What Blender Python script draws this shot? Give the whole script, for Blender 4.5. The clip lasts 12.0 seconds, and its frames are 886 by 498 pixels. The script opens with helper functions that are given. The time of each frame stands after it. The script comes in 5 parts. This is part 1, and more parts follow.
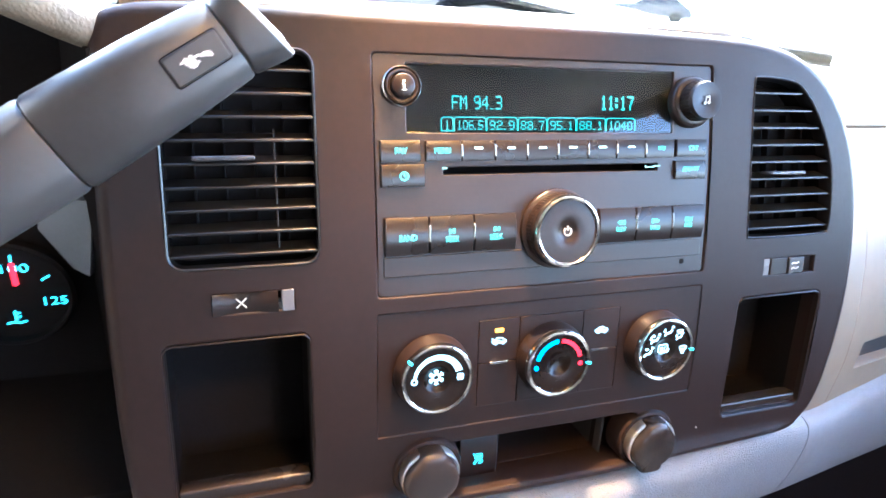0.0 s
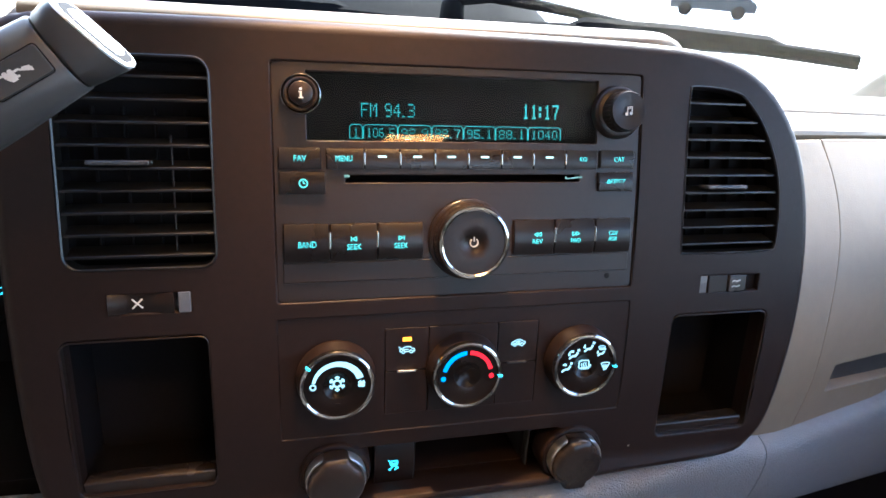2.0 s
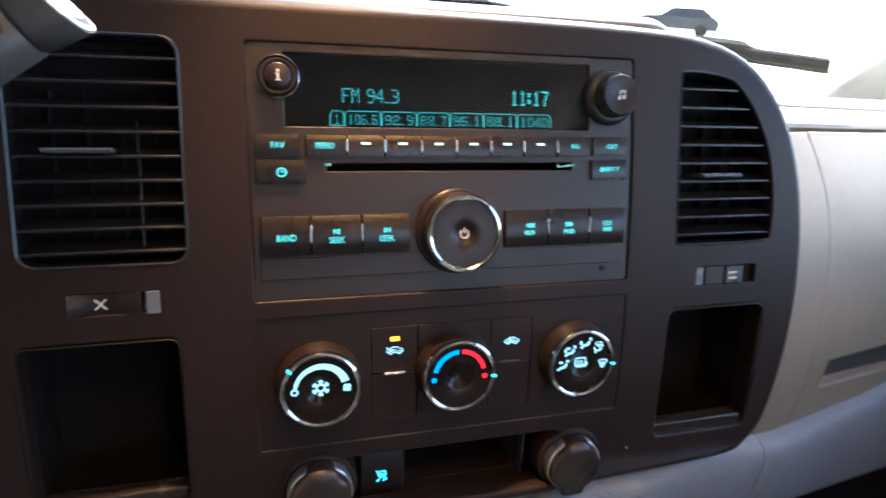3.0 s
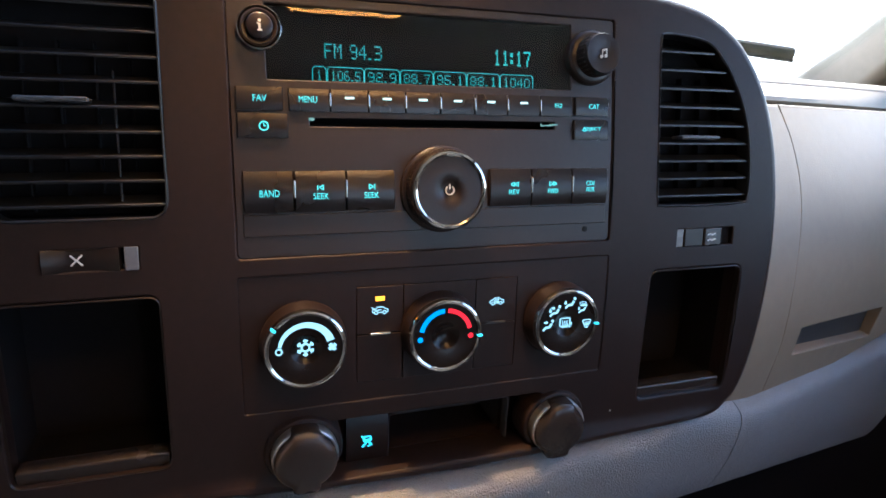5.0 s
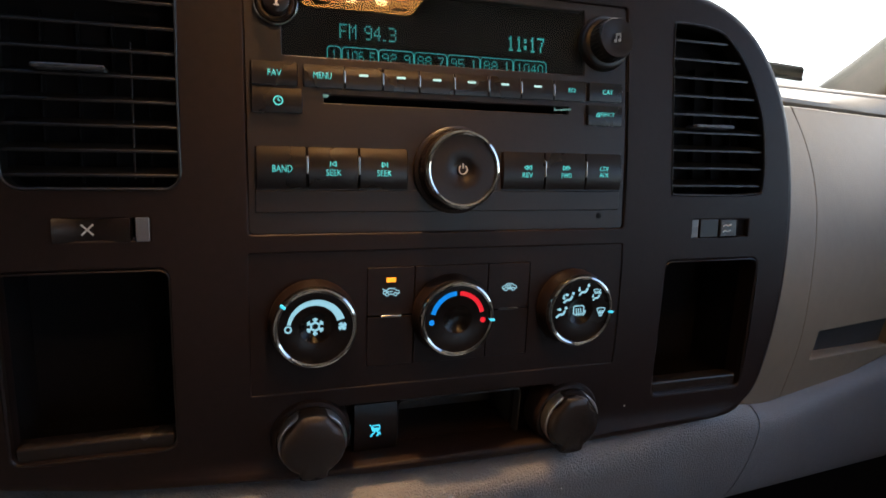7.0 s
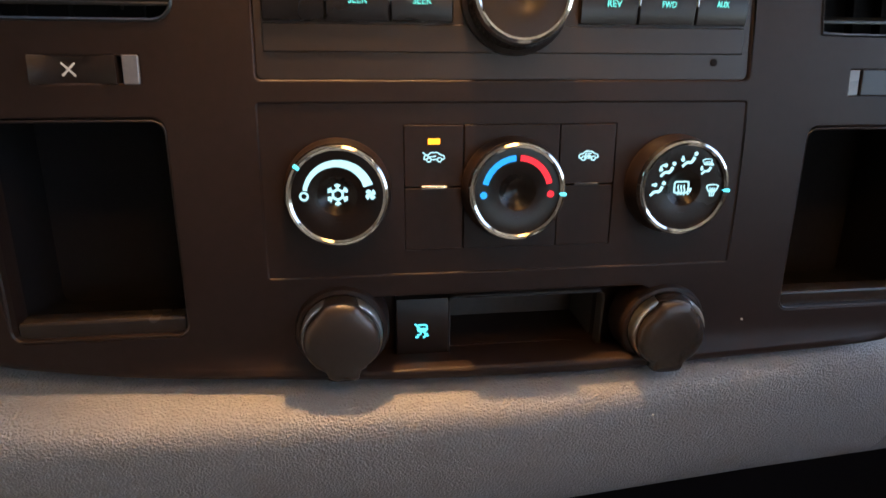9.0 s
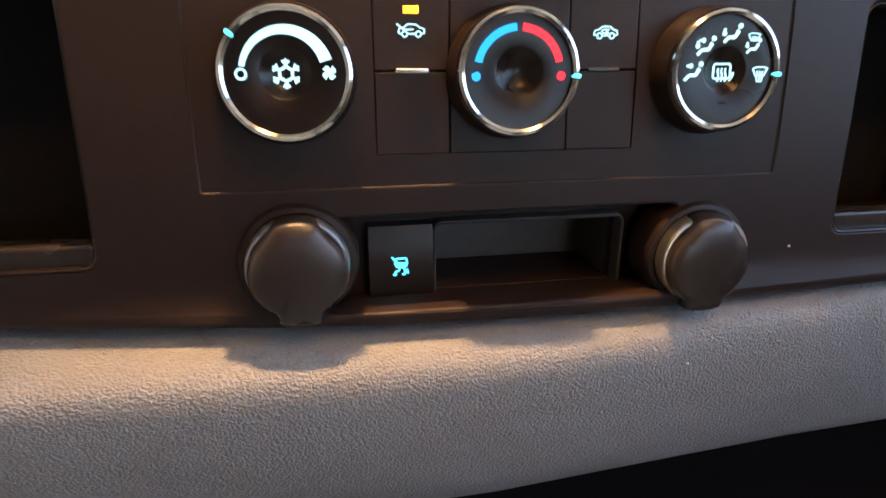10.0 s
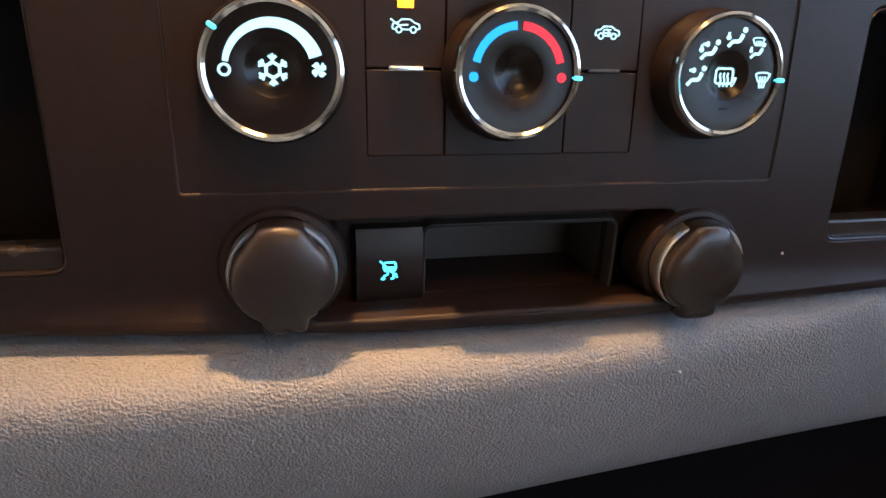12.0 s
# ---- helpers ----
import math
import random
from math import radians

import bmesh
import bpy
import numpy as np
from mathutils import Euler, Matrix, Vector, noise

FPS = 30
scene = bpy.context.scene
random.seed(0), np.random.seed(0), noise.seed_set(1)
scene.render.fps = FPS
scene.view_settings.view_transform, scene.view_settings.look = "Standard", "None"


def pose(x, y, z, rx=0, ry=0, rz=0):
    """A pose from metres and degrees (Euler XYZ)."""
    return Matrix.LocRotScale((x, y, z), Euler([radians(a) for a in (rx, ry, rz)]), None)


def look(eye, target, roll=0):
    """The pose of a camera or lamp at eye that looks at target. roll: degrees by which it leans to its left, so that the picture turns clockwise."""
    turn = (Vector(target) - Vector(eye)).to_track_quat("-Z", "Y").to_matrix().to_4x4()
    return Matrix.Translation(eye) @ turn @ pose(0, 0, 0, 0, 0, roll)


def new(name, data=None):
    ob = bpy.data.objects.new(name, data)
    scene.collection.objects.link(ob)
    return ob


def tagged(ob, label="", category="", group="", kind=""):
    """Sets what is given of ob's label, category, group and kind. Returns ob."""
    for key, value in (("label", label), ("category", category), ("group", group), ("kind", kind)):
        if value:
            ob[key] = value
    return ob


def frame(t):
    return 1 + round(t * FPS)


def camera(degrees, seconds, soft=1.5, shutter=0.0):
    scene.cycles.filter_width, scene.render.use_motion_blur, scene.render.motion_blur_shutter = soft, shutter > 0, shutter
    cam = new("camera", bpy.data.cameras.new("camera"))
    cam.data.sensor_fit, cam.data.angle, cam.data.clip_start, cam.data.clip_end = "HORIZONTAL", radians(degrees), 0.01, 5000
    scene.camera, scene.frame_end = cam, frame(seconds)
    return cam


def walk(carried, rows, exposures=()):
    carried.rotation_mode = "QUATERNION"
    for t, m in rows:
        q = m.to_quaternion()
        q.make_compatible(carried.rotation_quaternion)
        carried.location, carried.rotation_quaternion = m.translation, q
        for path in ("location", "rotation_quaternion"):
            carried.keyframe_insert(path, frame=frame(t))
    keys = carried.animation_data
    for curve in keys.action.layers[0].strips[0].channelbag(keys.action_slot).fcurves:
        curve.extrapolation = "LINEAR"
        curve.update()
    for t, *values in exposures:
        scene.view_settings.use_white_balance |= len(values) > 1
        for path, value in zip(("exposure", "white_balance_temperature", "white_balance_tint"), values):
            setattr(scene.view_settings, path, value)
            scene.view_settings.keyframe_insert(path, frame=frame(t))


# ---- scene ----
cam = camera(70.8, 12.0, shutter=0.5)
PATH = [
    (0, (-0.188, -0.32, 1.413), (0.44, 1.342, 0.494), 6.3),
    (0.5, (-0.136, -0.342, 1.454), (0.258, 1.296, 0.375), 5.0),
    (1, (-0.101, -0.364, 1.458), (0.199, 1.308, 0.402), 3.5),
    (1.5, (-0.107, -0.352, 1.451), (0.25, 1.323, 0.419), 3.8),
    (2, (-0.106, -0.337, 1.428), (0.374, 1.356, 0.478), 5.9),
    (2.5, (-0.1, -0.34, 1.415), (0.351, 1.4, 0.539), 5.7),
    (3, (-0.109, -0.324, 1.405), (0.451, 1.375, 0.511), 5.9),
    (3.2, (-0.107, -0.326, 1.407), (0.526, 1.352, 0.52), 5.7),
    (4.8, (-0.114, -0.332, 1.384), (0.518, 1.339, 0.484), 6.6),
    (5, (-0.117, -0.331, 1.381), (0.531, 1.344, 0.501), 6.6),
    (5.5, (-0.12, -0.34, 1.373), (0.525, 1.371, 0.563), 6.2),
    (6, (-0.122, -0.341, 1.364), (0.502, 1.383, 0.565), 6.9),
    (6.5, (-0.122, -0.341, 1.358), (0.506, 1.384, 0.564), 6.4),
    (6.7, (-0.122, -0.34, 1.357), (0.522, 1.385, 0.575), 6.6),
    (8.3, (-0.08, -0.325, 1.315), (0.326, 1.4, 0.389), 4.6),
    (8.5, (-0.075, -0.317, 1.307), (0.294, 1.419, 0.385), 3.5),
    (9, (-0.072, -0.302, 1.288), (0.194, 1.432, 0.327), 2.2),
    (9.4, (-0.072, -0.294, 1.272), (0.206, 1.454, 0.341), 1.6),
    (9.5, (-0.069, -0.287, 1.263), (0.185, 1.446, 0.297), 0.5),
    (9.6, (-0.074, -0.281, 1.248), (0.224, 1.452, 0.295), 0.7),
    (9.8, (-0.069, -0.274, 1.238), (0.237, 1.466, 0.3), 1.1),
    (10, (-0.067, -0.265, 1.224), (0.268, 1.469, 0.285), 2.0),
    (10.5, (-0.069, -0.257, 1.219), (0.286, 1.464, 0.265), 2.2),
    (11, (-0.071, -0.253, 1.222), (0.311, 1.462, 0.266), 2.4),
    (11.5, (-0.069, -0.252, 1.225), (0.322, 1.443, 0.238), 3.2),
    (12, (-0.071, -0.252, 1.227), (0.339, 1.44, 0.243), 4.1),
]
EXPOSURES = [(0.0, 4.6, 5500, 10), (1.0, 3.55, 5700, 10), (2.5, 2.95, 5800, 10), (5.0, 2.6, 5700, 10), (5.5, 2.4, 5700, 10), (6.0, 1.7, 6200, 10), (6.7, 1.6, 6500, 10),
             (8.3, 2.3, 6700, 10), (9.0, 2.75, 7000, 10), (9.5, 3.3, 6700, 10), (10.5, 3.05, 6700, 10), (12.0, 3.05, 6600, 10)]
walk(cam, [(t, look(eye, target, roll)) for t, eye, target, roll in PATH], EXPOSURES)

# ---- daylight: sun ahead and to the passenger's side, sky through the windows ----
SUN_TO = Vector((0.62, 0.70, 0.95)).normalized()
world = bpy.data.worlds.new("sky")
scene.world = world
world.use_nodes = True
wn = world.node_tree
sky = wn.nodes.new("ShaderNodeTexSky")
sky.sky_type = "NISHITA"
sky.sun_disc = False
sky.dust_density, sky.air_density = 0.6, 1.0
sky.sun_elevation = math.asin(SUN_TO.z)
sky.sun_rotation = math.atan2(SUN_TO.x, SUN_TO.y)
wn.links.new(sky.outputs[0], wn.nodes["Background"].inputs[0])
wn.nodes["Background"].inputs[1].default_value = 0.15

sun_data = bpy.data.lights.new("sun", "SUN")
sun_data.energy, sun_data.angle, sun_data.color = 3.5, radians(0.5), (1.0, 0.95, 0.87)
sun = new("sun", sun_data)
sun.matrix_world = look((0, 0, 0), tuple(-SUN_TO)) @ Matrix.Identity(4)

# the two warm bulbs of the front roof lamp
LAMP = Vector((0.091, -0.480, 1.86))
for side in (-0.025, 0.025):
    bulb_data = bpy.data.lights.new("roof_lamp_bulb", "POINT")
    bulb_data.energy, bulb_data.color, bulb_data.shadow_soft_size = 0.04, (1.0, 0.62, 0.28), 0.010
    bulb = new("roof_lamp_bulb", bulb_data)
    bulb.location = (LAMP.x + side, LAMP.y, LAMP.z - 0.010)

# the warm map lamp under the rear-view mirror, a narrow beam onto the stack's foot
MAP_LAMP = Vector((-0.060, 0.045, 1.76))
spot_data = bpy.data.lights.new("map_bulb", "SPOT")
spot_data.energy, spot_data.color = 5.6, (1.0, 0.54, 0.22)
spot_data.spot_size, spot_data.spot_blend, spot_data.shadow_soft_size = radians(38), 1.0, 0.011
spot = new("map_bulb", spot_data)
spot.matrix_world = look(tuple(MAP_LAMP - Vector((0, 0, 0.012))), (-0.05, -0.11, 1.07))

# ---- materials ----
def material(name, base, rough=0.5, metal=0.0, vary=0.25, scale=60.0, bump=0.0, bump_scale=900.0, grain="noise",
             fleck=None, coat=0.0, rough_vary=0.1, glow=None, glow_power=1.0, spec=0.5):
    """Procedural surface: two scales of colour variation, roughness wear and a fine relief."""
    m = bpy.data.materials.new(name)
    m.use_nodes = True
    n, l = m.node_tree.nodes, m.node_tree.links
    b = n["Principled BSDF"]
    co = n.new("ShaderNodeTexCoord")
    big = n.new("ShaderNodeTexNoise")
    big.inputs["Scale"].default_value, big.inputs["Detail"].default_value = scale * 0.25, 4
    small = n.new("ShaderNodeTexNoise")
    small.inputs["Scale"].default_value, small.inputs["Detail"].default_value = scale * 6, 6
    l.new(co.outputs["Object"], big.inputs["Vector"])
    l.new(co.outputs["Object"], small.inputs["Vector"])
    add = n.new("ShaderNodeMath")
    add.operation = "ADD"
    l.new(big.outputs["Fac"], add.inputs[0])
    l.new(small.outputs["Fac"], add.inputs[1])
    ramp = n.new("ShaderNodeMapRange")
    ramp.inputs["From Min"].default_value, ramp.inputs["From Max"].default_value = 0.6, 1.4
    l.new(add.outputs[0], ramp.inputs["Value"])
    mix = n.new("ShaderNodeMix")
    mix.data_type = "RGBA"
    lo = [c * (1 - vary) for c in base]
    hi = [min(1.0, c * (1 + vary)) for c in base]
    mix.inputs[6].default_value, mix.inputs[7].default_value = (*lo, 1), (*hi, 1)
    l.new(ramp.outputs[0], mix.inputs[0])
    l.new(mix.outputs[2], b.inputs["Base Color"])
    rr = n.new("ShaderNodeMapRange")
    rr.inputs["To Min"].default_value, rr.inputs["To Max"].default_value = max(0.02, rough - rough_vary), min(1.0, rough + rough_vary)
    l.new(big.outputs["Fac"], rr.inputs["Value"])
    l.new(rr.outputs[0], b.inputs["Roughness"])
    b.inputs["Metallic"].default_value = metal
    b.inputs["Specular IOR Level"].default_value = spec
    if coat:
        b.inputs["Coat Weight"].default_value, b.inputs["Coat Roughness"].default_value = coat, 0.06
    if glow:
        b.inputs["Emission Color"].default_value, b.inputs["Emission Strength"].default_value = (*glow, 1), glow_power
    if bump:
        if grain == "leather":
            warp = n.new("ShaderNodeTexNoise")
            warp.inputs["Scale"].default_value = bump_scale * 0.6
            l.new(co.outputs["Object"], warp.inputs["Vector"])
            mixv = n.new("ShaderNodeMix")
            mixv.data_type = "VECTOR"
            mixv.inputs[0].default_value = 0.0016
            l.new(co.outputs["Object"], mixv.inputs[4])
            l.new(warp.outputs["Color"], mixv.inputs[5])
            tex = n.new("ShaderNodeTexVoronoi")
            tex.feature = "SMOOTH_F1"
            tex.inputs["Scale"].default_value = bump_scale
            l.new(mixv.outputs[1], tex.inputs["Vector"])
            inv = n.new("ShaderNodeMath")
            inv.operation = "MULTIPLY"
            inv.inputs[1].default_value = -1.0
            l.new(tex.outputs["Distance"], inv.inputs[0])
            height = inv.outputs[0]
        else:
            tex = n.new("ShaderNodeTexNoise")
            tex.inputs["Scale"].default_value, tex.inputs["Detail"].default_value = bump_scale, 3
            l.new(co.outputs["Object"], tex.inputs["Vector"])
            height = tex.outputs["Fac"]
        bn = n.new("ShaderNodeBump")
        bn.inputs["Strength"].default_value, bn.inputs["Distance"].default_value = bump, 0.0011 if grain == "leather" else 0.0005
        l.new(height, bn.inputs["Height"])
        l.new(bn.outputs[0], b.inputs["Normal"])
    return m


def lit_legend(name, colour, power):
    """A back-lit legend: translucent plastic that gives off its own colour."""
    return material(name, tuple(c * 0.3 for c in colour), 0.4, vary=0.1, glow=colour, glow_power=power)


def clear_glass(name, tint=(1, 1, 1), gloss=0.5, rough=0.02):
    m = bpy.data.materials.new(name)
    m.use_nodes = True
    n, l = m.node_tree.nodes, m.node_tree.links
    n.remove(n["Principled BSDF"])
    clear, shine, mix = n.new("ShaderNodeBsdfTransparent"), n.new("ShaderNodeBsdfGlossy"), n.new("ShaderNodeMixShader")
    clear.inputs[0].default_value = (*tint, 1)
    shine.inputs["Roughness"].default_value = rough
    fr = n.new("ShaderNodeFresnel")
    fr.inputs[0].default_value = 1.5
    k = n.new("ShaderNodeMath")
    k.operation = "MULTIPLY"
    k.inputs[1].default_value = gloss
    l.new(fr.outputs[0], k.inputs[0])
    l.new(k.outputs[0], mix.inputs[0])
    l.new(clear.outputs[0], mix.inputs[1])
    l.new(shine.outputs[0], mix.inputs[2])
    l.new(mix.outputs[0], n["Material Output"].inputs[0])
    return m


BLACK = material("soft_black_plastic", (0.0194, 0.0107, 0.0083), 0.44, vary=0.2, scale=40, bump=0.25, bump_scale=2600, rough_vary=0.06, spec=0.24)
RADIO = material("radio_black_plastic", (0.0185, 0.0112, 0.0090), 0.40, vary=0.2, scale=60, bump=0.12, bump_scale=3000, rough_vary=0.06)
KEY = material("key_black_plastic", (0.0175, 0.0110, 0.0090), 0.32, vary=0.2, scale=80, bump=0.08, bump_scale=3200, spec=0.36)
GLOSSKEY = material("glossy_key_plastic", (0.0125, 0.0085, 0.0072), 0.28, vary=0.2, scale=80, bump=0.05, bump_scale=3200, rough_vary=0.05, spec=0.5)
DIALFACE = material("dial_face_plastic", (0.0120, 0.0078, 0.0062), 0.26, vary=0.2, scale=80, rough_vary=0.05, spec=0.24)
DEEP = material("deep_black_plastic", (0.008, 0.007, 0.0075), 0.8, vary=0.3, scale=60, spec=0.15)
SLAT = material("vent_black_plastic", (0.010, 0.0095, 0.0095), 0.34, vary=0.2, scale=80, bump=0.08, bump_scale=3000)
CAP = material("outlet_rubber", (0.027, 0.020, 0.0165), 0.26, vary=0.15, scale=70, bump=0.15, bump_scale=3400)
TAN = material("tan_dash_vinyl", (0.225, 0.231, 0.238), 0.40, vary=0.10, scale=18, bump=1.0, bump_scale=950, grain="leather")
BROW = material("tan_brow_vinyl", (0.19, 0.160, 0.118), 0.5, vary=0.08, scale=14, bump=0.35, bump_scale=600, grain="leather")
TANSOFT = material("tan_dash_plastic", (0.215, 0.168, 0.114), 0.55, vary=0.08, scale=14, bump=0.10, bump_scale=900, grain="leather")
TRAY = material("tray_grey_plastic", (0.065, 0.057, 0.051), 0.45, vary=0.2, scale=60, bump=0.2, bump_scale=2600)
GREY = material("grey_lever_plastic", (0.040, 0.040, 0.041), 0.42, vary=0.12, scale=60, bump=0.12, bump_scale=2600)
CHROME = material("chrome", (0.70, 0.69, 0.67), 0.10, 1.0, vary=0.1, scale=120, rough_vary=0.05)
DARKCHROME = material("dark_chrome", (0.42, 0.40, 0.38), 0.24, 1.0, vary=0.1, scale=120, rough_vary=0.05)
CLUSTERTRIM = material("blue_grey_cluster_trim", (0.20, 0.235, 0.27), 0.35, vary=0.08, scale=80)
SATIN = material("satin_silver", (0.5, 0.52, 0.55), 0.35, 0.6, vary=0.08, scale=80)
TEAL = lit_legend("teal_legend", (0.09, 0.64, 0.61), 0.36)
PANEL = material("display_black", (0.004, 0.0045, 0.005), 0.6, vary=0.05, scale=10, spec=0.1)
DASH = lit_legend("pale_teal_legend", (0.42, 0.70, 0.68), 0.36)
FAINT = lit_legend("faint_teal_print", (0.20, 0.42, 0.38), 0.14)
LCD = lit_legend("teal_display_segments", (0.03, 0.40, 0.37), 0.36)
ICE = lit_legend("ice_blue_legend", (0.36, 0.71, 0.85), 0.26)
CYAN = lit_legend("cyan_legend", (0.06, 0.58, 0.80), 0.4)
AMBER = lit_legend("amber_indicator", (1.0, 0.30, 0.015), 0.6)
BLUE = lit_legend("blue_legend", (0.0, 0.20, 0.66), 0.38)
RED = lit_legend("red_legend", (0.75, 0.010, 0.022), 0.34)
WHITE = material("white_printed_legend", (0.7, 0.7, 0.68), 0.5, vary=0.08, scale=200)
PALE = material("pale_worn_plastic", (0.075, 0.076, 0.08), 0.28, vary=0.15, scale=90)
WINDOW = clear_glass("smoked_display_window", (0.75, 0.78, 0.80), 1.25, 0.0)
GLASS = clear_glass("windscreen_glass", (0.95, 0.97, 0.96), 0.05)

# ---- building helpers ----
def thing(name, label, category, group="", kind="", at=(0, 0, 0)):
    ob = new(name)
    ob.location = at
    ob.empty_display_size = 0.02
    return tagged(ob, label, category, group, kind)


def part(name, bm, mat, parent, label="", smooth=True, m=None):
    """Links a bmesh as one mesh under a thing or a part."""
    if m is not None:
        bm.transform(m)
    bmesh.ops.recalc_face_normals(bm, faces=bm.faces[:])
    me = bpy.data.meshes.new(name)
    bm.to_mesh(me)
    bm.free()
    me.materials.append(mat)
    if smooth:
        me.shade_smooth()
        me.set_sharp_from_angle(angle=radians(38))
    ob = new(name, me)
    if parent is not None:
        ob.parent = parent
        if parent.data is None:
            ob.matrix_parent_inverse = Matrix.Translation(parent.location).inverted()
    return tagged(ob, label)


def alone(name, bm, mat, label, category, group="", kind="", smooth=True, m=None):
    return tagged(part(name, bm, mat, None, "", smooth, m), label, category, group, kind)


def rrect(w, h, r, seg=5):
    """Rounded rectangle round the origin, anticlockwise."""
    r = min(r, w / 2 - 1e-5, h / 2 - 1e-5)
    pts = []
    for cx, cy, a0 in ((w / 2 - r, h / 2 - r, 0), (-w / 2 + r, h / 2 - r, 90), (-w / 2 + r, -h / 2 + r, 180), (w / 2 - r, -h / 2 + r, 270)):
        for i in range(seg + 1):
            a = radians(a0 + 90 * i / seg)
            pts.append((cx + r * math.cos(a), cy + r * math.sin(a)))
    return pts


def disc(r, seg=48):
    return [(r * math.cos(math.tau * i / seg), r * math.sin(math.tau * i / seg)) for i in range(seg)]


def loft(bm, loops, start=True, end=True):
    """Skin over loops of 3D points of one length, with caps."""
    rows = [[bm.verts.new(p) for p in loop] for loop in loops]
    n = len(rows[0])
    for a, b in zip(rows, rows[1:]):
        for i in range(n):
            bm.faces.new((a[i], a[(i + 1) % n], b[(i + 1) % n], b[i]))
    if start:
        bm.faces.new(rows[0][::-1])
    if end:
        bm.faces.new(rows[-1])
    return bm


def at_z(loop, z):
    return [(x, y, z) for x, y in loop]


def slab(w, h, z0, z1, r=0.001, bev=0.0006, bm=None):
    """A rounded plate with a softened front edge."""
    bm = bm or bmesh.new()
    b = bev
    return loft(bm, [at_z(rrect(w, h, r), z0), at_z(rrect(w, h, r), z1 - b),
                     at_z(rrect(w - 0.6 * b, h - 0.6 * b, max(r - 0.3 * b, 1e-4)), z1 - 0.4 * b),
                     at_z(rrect(w - 2 * b, h - 2 * b, max(r - b, 1e-4)), z1),
                     at_z(rrect(w - 2.3 * b, h - 2.3 * b, max(r - 1.15 * b, 1e-4)), z1)])


def lathe(profile, seg=48, bm=None, start=True, end=True):
    """Turned shape from (radius, height) pairs."""
    bm = bm or bmesh.new()
    return loft(bm, [at_z(disc(max(r, 1e-5), seg), z) for r, z in profile], start, end)


def frame_ring(w, h, r, wall, z0, z1, bm=None):
    """A rounded rectangular rim, open in the middle."""
    bm = bm or bmesh.new()
    outer, inner = rrect(w, h, r), rrect(w - 2 * wall, h - 2 * wall, max(r - wall, 1e-4))
    mid = rrect(w - wall, h - wall, max(r - wall / 2, 1e-4))
    loops = [at_z(outer, z0), at_z(outer, z1 - wall * 0.4), at_z(mid, z1), at_z(inner, z1 - wall * 0.4), at_z(inner, z0)]
    return loft(bm, loops + [loops[0]], False, False)


def well(w, h, r, z0, z1, bm=None):
    """An open tray: walls from z1 down to z0 and a floor."""
    bm = bm or bmesh.new()
    lo, hi = rrect(w - 0.002, h - 0.002, max(r - 0.001, 1e-4)), rrect(w, h, r)
    big = rrect(w + 0.003, h + 0.003, r + 0.0015)
    return loft(bm, [at_z(lo, z0), at_z(hi, z1), at_z(big, z1), at_z(big, z0 - 0.002)], True, True)


def bar(bm, a, b, w, z0=0.0, z1=0.0003):
    """A straight stroke from a to b in the plane, with a little thickness."""
    a, b = Vector(a), Vector(b)
    d = (b - a).normalized()
    s = Vector((-d.y, d.x)) * w / 2
    pts = [a - s, b - s, b + s, a + s]
    loft(bm, [[(p.x, p.y, z0) for p in pts], [(p.x, p.y, z1) for p in pts]])
    return bm


def strokes(bm, lines, w, k=1.0, dx=0.0, dy=0.0, z0=0.0, z1=0.0003):
    """Polylines in millimetres drawn as strokes."""
    for line in lines:
        for a, b in zip(line, line[1:]):
            a = (dx + a[0] * k * 0.001, dy + a[1] * k * 0.001)
            b = (dx + b[0] * k * 0.001, dy + b[1] * k * 0.001)
            if (Vector(a) - Vector(b)).length > 1e-6:
                bar(bm, a, b, w * 0.001, z0, z1)
    return bm


def dot(bm, x, y, r, z0=0.0, z1=0.0003, seg=16):
    return loft(bm, [[(x + r * math.cos(math.tau * i / seg), y + r * math.sin(math.tau * i / seg), z) for i in range(seg)] for z in (z0, z1)])


def arc(bm, r0, r1, a0, a1, z0=0.0, z1=0.0003, r0b=None, r1b=None, seg=36):
    """A flat band along a circle from angle a0 to a1; its radii may change along the way."""
    r0b, r1b = (r0 if r0b is None else r0b), (r1 if r1b is None else r1b)
    rings = []
    for i in range(seg + 1):
        t = i / seg
        a = radians(a0 + (a1 - a0) * t)
        p, q = r0 + (r0b - r0) * t, r1 + (r1b - r1) * t
        c, s = math.cos(a), math.sin(a)
        rings.append([(p * c, p * s, z0), (q * c, q * s, z0), (q * c, q * s, z1), (p * c, p * s, z1)])
    return loft(bm, rings)


